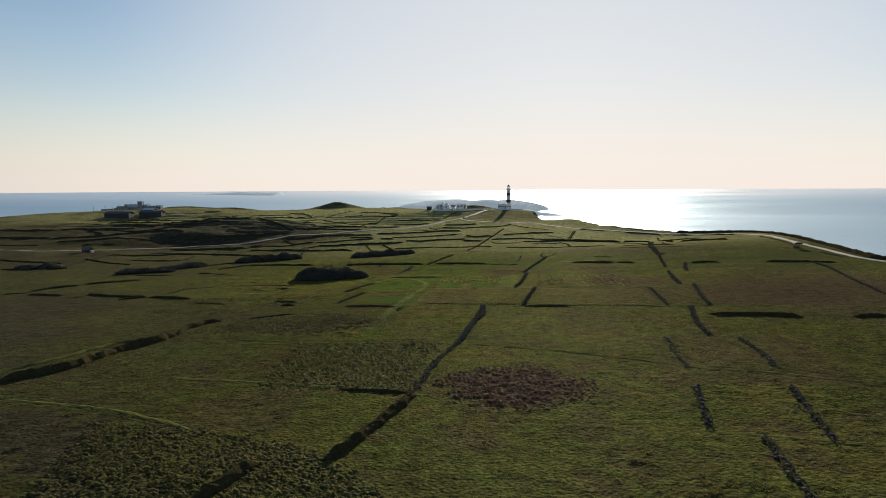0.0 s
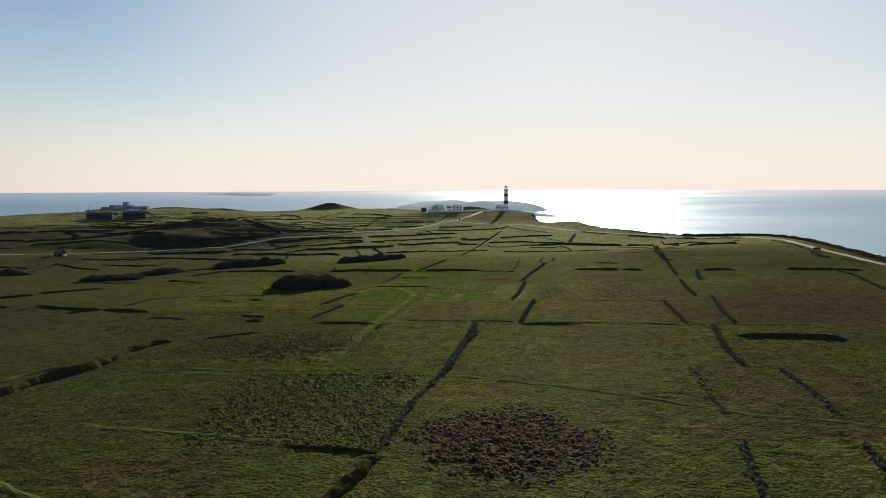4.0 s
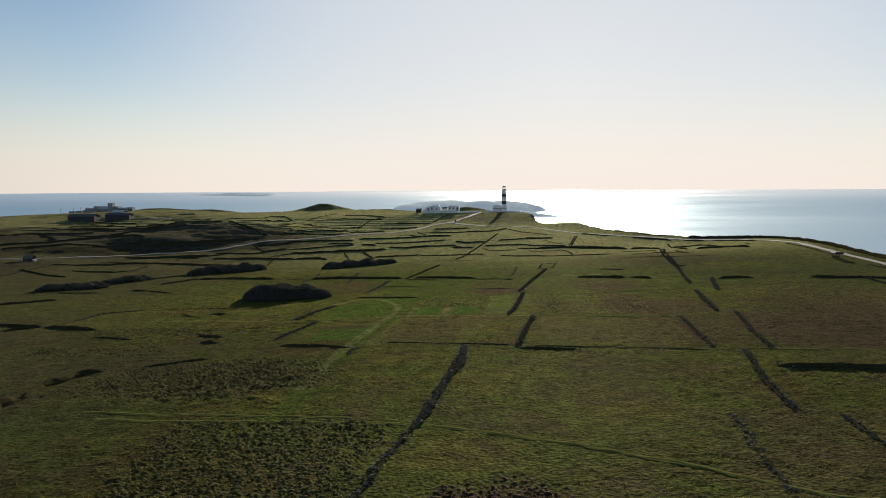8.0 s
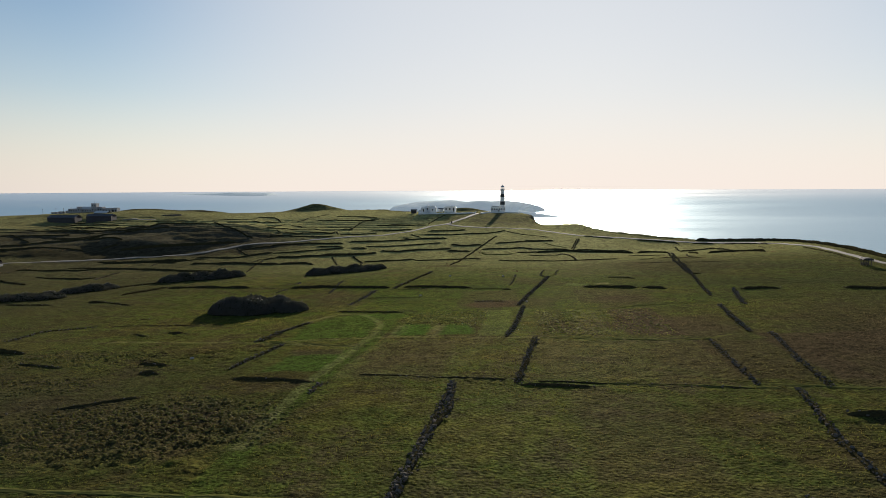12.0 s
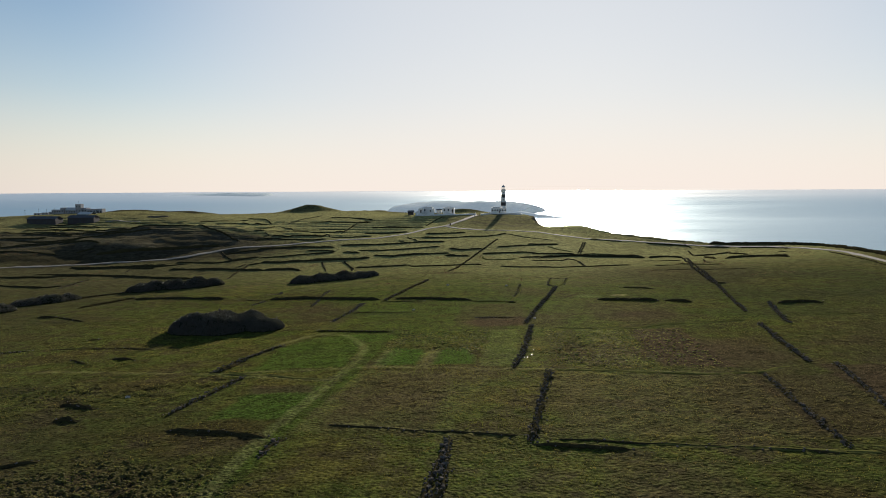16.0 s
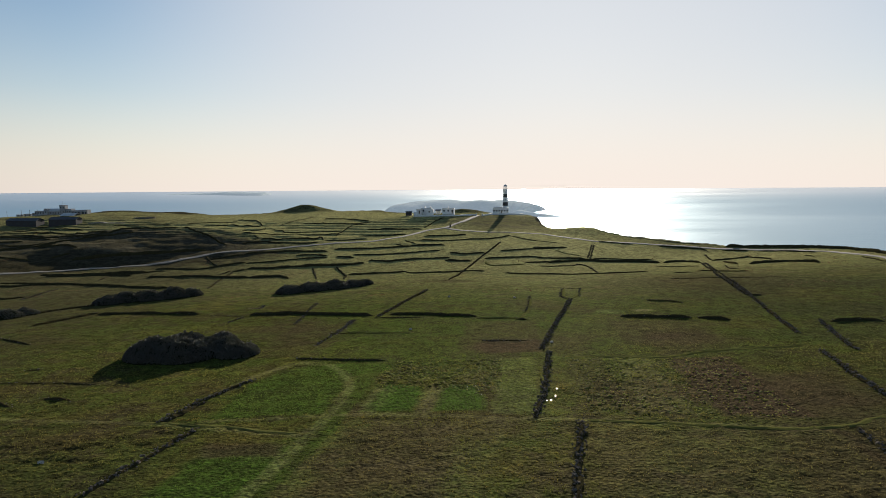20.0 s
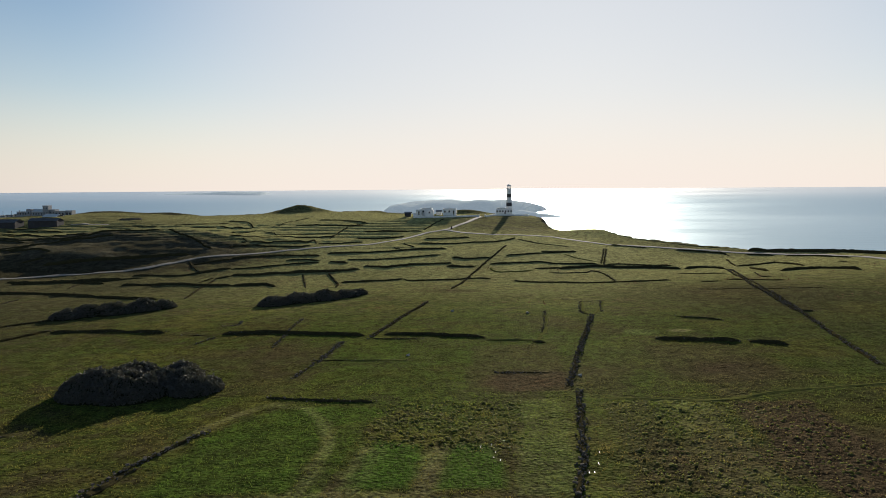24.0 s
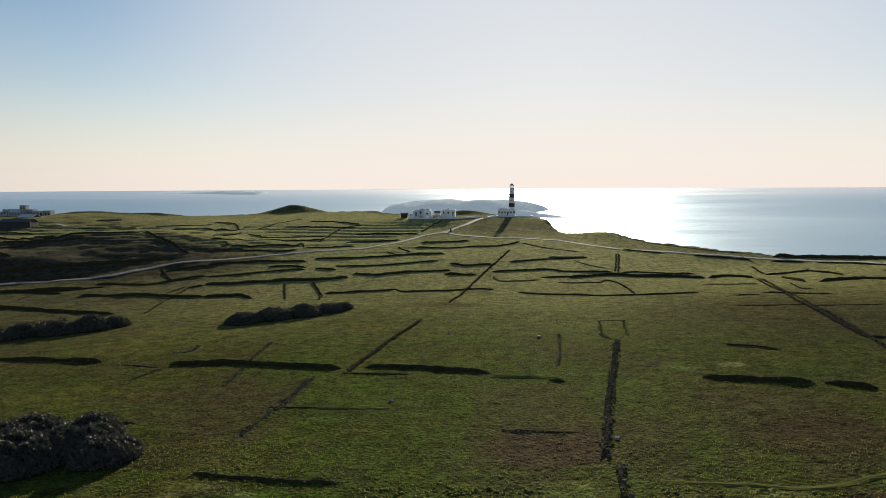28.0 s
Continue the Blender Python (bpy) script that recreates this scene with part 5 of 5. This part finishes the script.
for k, (px, py, pw, pl) in enumerate(((-7.8, 261.6, 0.16, 1.3), (-7.2, 263.4, 0.14, 1.0), (-6.3, 263.0, 0.16, 1.6), (-5.7, 259.8, 0.18, 0.7), (-5.0, 256.8, 0.28, 0.8), (-4.5, 264.5, 0.14, 0.9), (-5.9, 257.8, 0.14, 0.6),
                                      (7.3, 260.4, 0.16, 1.6), (6.3, 252.8, 0.32, 0.6), (7.0, 252.8, 0.34, 0.6), (8.5, 259.6, 0.16, 1.2), (7.9, 255.6, 0.2, 1.2))):
    puddle(px, py, pw * 0.26, pl * 0.45, 90 + k)

def boulder(x, y, size, seed):
    vs, fs = lump(random.Random(seed), size)
    ob = new("boulder", mesh_of("boulder", [v + Vector((0, 0, size * 0.35)) for v in vs], fs, PALESTONE))
    ob.matrix_world = pose(x, y, ground_z(x, y))
    tagged(ob, "pale bare boulder lying in the grass", "boulder", "boulders in the pasture")


PALESTONE = surface("pale_bare_stone", (0.30, 0.28, 0.25), (0.48, 0.46, 0.42), 0.8, 5.0, 0.85, 0.6, 0.04, 0.1)
BOULDER_PLACES = ((-66.0, 225.5, 0.4), (-26.5, 321.1, 0.35), (10.5, 300.9, 0.35), (2.9, 374.6, 0.4), (-20.8, 383.1, 0.4))
for k, (px, py, pr) in enumerate(BOULDER_PLACES):
    boulder(px, py, pr, 130 + k)

# ---- buildings ----
def window(parent, x, y, z, w, h, face=-1):
    """A framed window on a wall that faces along y."""
    f = part("window", box(x - w / 2 - 0.08, x + w / 2 + 0.08, y + (face * 0.04 if face < 0 else -0.1), y + (0.1 if face < 0 else face * 0.04), z - 0.08, z + h + 0.08), METAL, parent, "painted window frame")
    part("pane", box(x - w / 2, x + w / 2, y + face * 0.05 - 0.01, y + face * 0.05 + 0.01, z, z + h), GLASS, f, "dark window glass")


def door(parent, x, y, z, w, h, material=TIMBER):
    part("door", box(x - w / 2, x + w / 2, y - 0.06, y + 0.05, z, z + h), material, parent, "plain painted door")


def block(parent, x0, x1, y0, y1, h, wall=WHITE, roof=ROOFSLATE, windows=0, name="wall", parapet=0.35, lift=0.0):
    """A flat-roofed block with a parapet and windows on its near side."""
    part(name, box(x0, x1, y0, y1, -1.2 + lift, h, 0.04), wall, parent)
    part("roof", box(x0 + 0.25, x1 - 0.25, y0 + 0.25, y1 - 0.25, h, h + 0.08), roof, parent)
    for a, b, c, d in ((x0 - 0.08, x1 + 0.08, y0 - 0.08, y0 + 0.22), (x0 - 0.08, x1 + 0.08, y1 - 0.22, y1 + 0.08), (x0 - 0.08, x0 + 0.22, y0 + 0.22, y1 - 0.22), (x1 - 0.22, x1 + 0.08, y0 + 0.22, y1 - 0.22)):
        part("parapet", box(a, b, c, d, h - 0.05, h + parapet), wall, parent)
    for k in range(windows):
        x = x0 + (k + 0.5) * (x1 - x0) / windows
        window(parent, x, y0, lift + (h - lift) * 0.4, min(1.1, (x1 - x0) / windows * 0.45), min(1.5, (h - lift) * 0.35))


def gable_shed(parent, x0, x1, y0, y1, eave, ridge_h, wall, roof, name="wall"):
    """A long shed whose ridge runs along x."""
    part(name, box(x0, x1, y0, y1, -1.5, eave, 0.03), wall, parent)
    ym = (y0 + y1) / 2
    for a, b in ((y0 - 0.5, ym), (y1 + 0.5, ym)):
        bm = bmesh.new()
        za = eave - 0.12
        v = [bm.verts.new(c) for c in ((x0 - 0.4, a, za), (x1 + 0.4, a, za), (x1 + 0.4, b, ridge_h), (x0 - 0.4, b, ridge_h))]
        f = bm.faces.new(v)
        r = bmesh.ops.extrude_face_region(bm, geom=[f])
        for e in r["geom"]:
            if isinstance(e, bmesh.types.BMVert):
                e.co.z += 0.14
        bmesh.ops.recalc_face_normals(bm, faces=bm.faces[:])
        part("roof", bm, roof, parent)
    for x in (x0, x1 - 0.2):
        bm = bmesh.new()
        a = [bm.verts.new((x, *c)) for c in ((y0, eave), (y1, eave), (ym, ridge_h))]
        b = [bm.verts.new((x + 0.2, *c)) for c in ((y0, eave), (y1, eave), (ym, ridge_h))]
        bm.faces.new(a)
        bm.faces.new(b[::-1])
        for i in range(3):
            bm.faces.new((a[i], a[(i + 1) % 3], b[(i + 1) % 3], b[i]))
        bmesh.ops.recalc_face_normals(bm, faces=bm.faces[:])
        part("gable", bm, wall, parent)


def lighthouse(x, y, z):
    t = thing("lighthouse", pose(x, y, z), "tall white lighthouse tower with two black bands", "lighthouse")
    r = lambda h: 2.85 - 0.75 * (h / 22.0) ** 0.8
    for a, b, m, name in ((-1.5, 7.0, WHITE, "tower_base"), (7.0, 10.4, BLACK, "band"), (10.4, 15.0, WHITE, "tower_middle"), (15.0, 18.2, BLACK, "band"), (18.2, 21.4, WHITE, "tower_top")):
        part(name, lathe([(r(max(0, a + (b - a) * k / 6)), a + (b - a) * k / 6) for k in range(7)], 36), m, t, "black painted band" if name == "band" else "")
    part("gallery", lathe([(2.08, 21.2), (2.5, 21.7), (2.55, 22.0), (1.2, 22.02)], 36), WHITE, t, "projecting gallery")
    rail = lathe([(2.44, 22.95), (2.5, 22.95), (2.5, 23.02), (2.44, 23.02)], 36)
    g = part("railing", rail, METAL, t, "thin metal gallery railing")
    for k in range(18):
        a = k * math.tau / 18
        part("baluster", box(2.47 * math.cos(a) - 0.03, 2.47 * math.cos(a) + 0.03, 2.47 * math.sin(a) - 0.03, 2.47 * math.sin(a) + 0.03, 21.98, 22.96), METAL, g)
    part("lantern_base", lathe([(1.85, 22.0), (1.85, 23.1), (1.75, 23.15)], 24), WHITE, t)
    part("lantern", lathe([(1.7, 23.13), (1.7, 25.2), (1.5, 25.25)], 16), lantern_glass(), t, "glazed lantern room")
    for k in range(8):
        a = k * math.tau / 8
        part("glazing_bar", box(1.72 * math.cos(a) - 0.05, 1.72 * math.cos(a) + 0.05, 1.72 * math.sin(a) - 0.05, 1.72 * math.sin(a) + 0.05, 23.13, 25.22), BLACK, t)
    part("dome", lathe([(1.95, 25.2), (1.9, 25.4), (1.5, 26.15), (0.8, 26.75), (0.2, 27.0), (0.26, 27.3), (0.06, 27.6), (0.03, 28.4)], 24), METAL, t, "grey domed cap with finial")
    for h in (4.0, 12.4, 19.5):
        part("tower_window", box(-0.3, 0.3, -r(h) - 0.03, -r(h) + 0.4, h, h + 1.0), GLASS, t)


lighthouse(1.0, 790.0, 15.4)
station = thing("keepers_house", pose(-5.0, 786.0, 15.4), "white flat-roofed house at the foot of the lighthouse", "house")
block(station, -5.8, 9.0, -4.6, 1.0, 4.9, windows=6)
block(station, -4.6, 3.0, -2.6, 0.6, 5.6, windows=3, name="upper_wall", lift=4.6)
door(station, 2.4, -4.62, 0.0, 1.1, 2.1)
part("chimney", box(-3.4, -2.6, -1.0, -0.2, 5.5, 6.6), WHITE, station)


def wall_run(name, label, pts, high, thick, material, base_drop=1.0):
    p = resample(pts, 3.0)
    q = across(p)
    g = height(p[:, 0], p[:, 1])
    n = len(p)
    V = np.zeros((n, 4, 3))
    for j, (u, v) in enumerate(((-1, 0), (-1, 1), (1, 1), (1, 0))):
        V[:, j, :2] = p + q * u * thick / 2
        V[:, j, 2] = g + (high if v else -base_drop)
    F = [(i * 4 + j, i * 4 + (j + 1) % 4, (i + 1) * 4 + (j + 1) % 4, (i + 1) * 4 + j) for i in range(n - 1) for j in range(4)]
    F += [(0, 1, 2, 3), (n * 4 - 1, n * 4 - 2, n * 4 - 3, n * 4 - 4)]
    w = tagged(new(name, mesh_of(name, V.reshape(-1, 3), F, material)), label, "wall")
    return w


wall_run("boundary_wall", "low whitewashed wall round the lighthouse yard", ((-19, 739), (-10, 764), (2, 770), (14, 778), (20, 792), (16, 806)), 1.3, 0.5, WHITE)
wall_run("boundary_wall", "long low whitewashed wall beside the station gate", ((-25, 738), (-40, 722), (-58, 718), (-78, 722)), 1.2, 0.5, WHITE)
for gx, gy in ((-24.4, 738.6), (-19.4, 738.6)):
    gp = thing("gate_pillar", pose(gx, gy, ground_z(gx, gy)), "square whitewashed gate pillar at the lighthouse entrance", "pillar", "gate pillars")
    part("shaft", box(-0.4, 0.4, -0.4, 0.4, -0.6, 1.9, 0.03), WHITE, gp)
    part("cap", box(-0.5, 0.5, -0.5, 0.5, 1.9, 2.1, 0.04), WHITE, gp)

DWELL = "white flat-roofed keepers' dwelling near the lighthouse"
d1 = thing("dwelling", pose(-67.5, 734.0, 17.2), DWELL + " with stepped blocks", "house", "white dwellings of the station")
block(d1, -9.5, -4.5, 0, 8, 3.8, windows=1)
block(d1, -6.0, 3.5, 2.5, 11, 4.8, windows=2, name="rear_wall")
block(d1, -1.0, 5.6, -4.5, 2.4, 3.5, windows=1, name="front_wall")
part("chimney", box(-3.0, -2.2, 6, 6.9, 5.2, 6.5), WHITE, d1)
part("chimney", box(1.6, 2.4, 6, 6.9, 5.2, 6.3), WHITE, d1)
door(d1, -7.0, -0.02, 0.0, 1.0, 2.0)
d2 = thing("dwelling", pose(-49.0, 733.0, 17.4), DWELL + ", single block", "house", "white dwellings of the station")
block(d2, -5.4, 5.4, 0, 9, 4.4, windows=3)
part("chimney", box(-0.5, 0.5, 4, 5, 4.7, 6.0), WHITE, d2)
door(d2, 3.6, -0.02, 0.0, 1.0, 2.0)
d3 = thing("outhouse", pose(-84.5, 738.0, 17.0), "dark low stone outhouse beside the white dwellings", "shed")
gable_shed(d3, -2.6, 2.6, 0, 4, 1.6, 2.4, DARKWALL, ROOFSLATE)
d4 = thing("outhouse", pose(-58.6, 742.0, 17.4), "small whitewashed outhouse between the dwellings", "shed")
gable_shed(d4, -2.2, 2.2, 0, 4, 2.2, 3.2, WHITE, ROOFSLATE)
dish = thing("satellite_dish", pose(-76.5, 722.0, ground_z(-76.5, 722.0)), "white satellite dish on a short mast", "dish")
part("mast", lathe([(0.15, -0.5), (0.12, 2.2)], 10), METAL, dish)
bm = lathe([(0.05, 0.0), (0.9, 0.14), (1.6, 0.5), (1.66, 0.52), (0.9, 0.24), (0.05, 0.1)], 28)
bowl = part("bowl", bm, WHITE, dish)
bowl.matrix_local = pose(0, -0.1, 2.3, 72, 0, 25)

# old signal station on the far hill
S0 = "old hilltop signal station, "
k1 = thing("signal_tower", pose(-440.0, 786.0, 15.6), "old signal station on the hill, grey tower with mast", "building")
part("tower", box(-3.0, 2.7, -1.2, 4, -1.2, 9.2, 0.05), CONCRETE, k1)
part("tower_cap", box(-3.25, 2.95, -1.45, 4.25, 9.2, 9.6), CONCRETE, k1)
part("mast", lathe([(0.12, 9.6), (0.06, 13.4)], 8), METAL, k1)
part("mast", lathe([(0.08, 9.6), (0.05, 11.4)], 8, 1.6, 1.0), METAL, k1)
for wx in (-1.6, 1.2):
    for wz in (2.0, 6.4):
        window(k1, wx, -1.2, wz, 0.9, 1.3)
block(k1, 2.9, 8.2, 0, 7, 5.4, CONCRETE, ROOFSLATE, 2, name="wing_wall")
k2 = thing("signal_house", pose(-450.0, 787.0, 15.3), S0 + "long house under a pale pitched roof", "building")
gable_shed(k2, -6.0, 6.8, 0, 8, 3.6, 6.2, CONCRETE, PALEROOF)
for wx in (-4.2, -1.4, 1.4, 4.2):
    window(k2, wx, 0.0, 1.2, 1.0, 1.3)
k5 = thing("signal_house", pose(-458.6, 786.0, 14.9), S0 + "narrow end turret joined to a low range", "building")
block(k5, -2.0, 2.0, 0, 5, 6.4, CONCRETE, ROOFSLATE, 1)
block(k5, -12.6, -2.2, 1, 7, 4.2, CONCRETE, PALEROOF, 4, name="range_wall")
k3 = thing("store_building", pose(-424.0, 785.0, 15.8), S0 + "low pale stores with dark door openings", "building")
block(k3, -7.2, 3.0, 0, 8, 3.8, CONCRETE, PALEROOF, 0)
block(k3, 3.2, 9.4, 1, 7, 4.2, CONCRETE, PALEROOF, 0, name="annexe_wall")
for wx, wy in ((-5.4, 0.0), (-2.2, 0.0), (1.0, 0.0), (4.8, 1.0), (7.6, 1.0)):
    door(k3, wx, wy - 0.02, 0.0, 1.6, 2.6, DARKWALL)
k6 = thing("entrance_shed", pose(-407.0, 742.0, 13.6), S0 + "sloping pale roof above the yard", "shed")
gable_shed(k6, -6.5, 6.5, 0, 12, 2.6, 4.8, DARKWALL, PALEROOF)
for bx, bw, bh in ((-489.5, 3.6, 2.6), (-481.0, 3.6, 2.8), (-474.0, 2.0, 3.4)):
    hutx = thing("store_hut", pose(bx, 790.0, ground_z(bx, 790.0)), S0 + "small pale store hut at its west end", "building", "store huts of the signal station")
    block(hutx, -bw, bw, 0, 4, bh, CONCRETE, PALEROOF, 2, parapet=0.15)
for bx, by in ((-486.0, 788.0), (-476.5, 787.0), (-466.0, 784.0), (-500.0, 786.0)):
    pole = thing("utility_pole", pose(bx, by, ground_z(bx, by)), "thin wooden utility pole with crossarm on the hill", "pole", "poles by the signal station")
    part("shaft", lathe([(0.14, -0.8), (0.1, 6.6)], 8), TIMBER, pole)
    part("crossarm", box(-0.8, 0.8, -0.06, 0.06, 6.0, 6.15), TIMBER, pole)
sh = thing("long_shed", pose(-412.0, 684.0, 9.8), "long dark agricultural shed with dark sheet roof", "shed", "sheds below the signal station")
gable_shed(sh, -11.0, 16.0, 0, 11, 4.4, 6.6, DARKWALL, DARKROOF)
sh2 = thing("long_shed", pose(-373.0, 684.0, 10.8), "wide dark shed with low sheet roof", "shed", "sheds below the signal station")
gable_shed(sh2, -11.5, 12.8, 0, 9, 4.6, 6.6, DARKWALL, DARKROOF)
for shed, xs in ((sh, (-7, 0, 6, 12)), (sh2, (-8, 0, 8))):
    for wx in xs:
        part("shed_door", box(wx - 1.6, wx + 1.6, -0.05, 0.06, 0.0, 3.0), BLACK, shed)
wall_run("yard_edge", "pale concrete yard edge beside the shed", ((-352, 690), (-338, 691), (-322, 692)), 0.4, 4.0, GRAVEL)

# open shelter by the cliff track
ks = thing("shelter", pose(155.5, 383.0, ground_z(155.5, 383.0)), "small open-sided timber shelter on posts by the track", "shelter")
for px in (-1.5, -0.5, 0.5, 1.5):
    for py in (-1.2, 1.2):
        part("post", box(px - 0.12, px + 0.12, py - 0.12, py + 0.12, -0.6, 2.3), TIMBER, ks)
part("roof", prism([(-2.1, 2.3), (2.1, 2.3), (2.2, 2.65), (1.1, 3.3), (-1.1, 3.3), (-2.2, 2.65)], -1.9, 1.9), DARKWALL, ks, "dark low-pitched roof")
part("bench", box(-1.4, 1.4, 0.5, 1.0, 0.4, 0.5), TIMBER, ks)
part("rear_boards", box(-1.5, 1.5, 1.14, 1.2, 0.2, 1.2), TIMBER, ks)

hut = thing("roadside_hut", pose(-292.0, 449.0, ground_z(-292.0, 449.0)), "small dark hut with brown pitched roof by the road", "hut")
gable_shed(hut, -2.7, 2.7, 0, 4.4, 2.0, 3.9, DARKWALL, TIMBER)
part("lean_to", box(2.85, 4.4, 0.6, 3.0, -0.8, 1.2), CONCRETE, hut)
door(hut, -1.0, -0.02, 0.0, 1.0, 2.0)

mk = thing("marker_stone", pose(-42.2, 668.0, ground_z(-42.2, 668.0)), "dark upright marker stone at the road fork", "stone")
part("stone", lathe([(0.7, -0.6), (0.65, 0.6), (0.5, 1.6), (0.3, 2.1)], 9), STONE, mk)
cairn = thing("ring_wall", pose(-327.0, 735.0, ground_z(-327.0, 735.0)), "round dry-stone enclosure on the hilltop pasture", "enclosure")
part("ring", lathe([(9.0, -1.5), (8.9, 0.8), (8.2, 0.85), (8.1, 0.2), (0.1, 0.1)], 40), STONE, cairn)
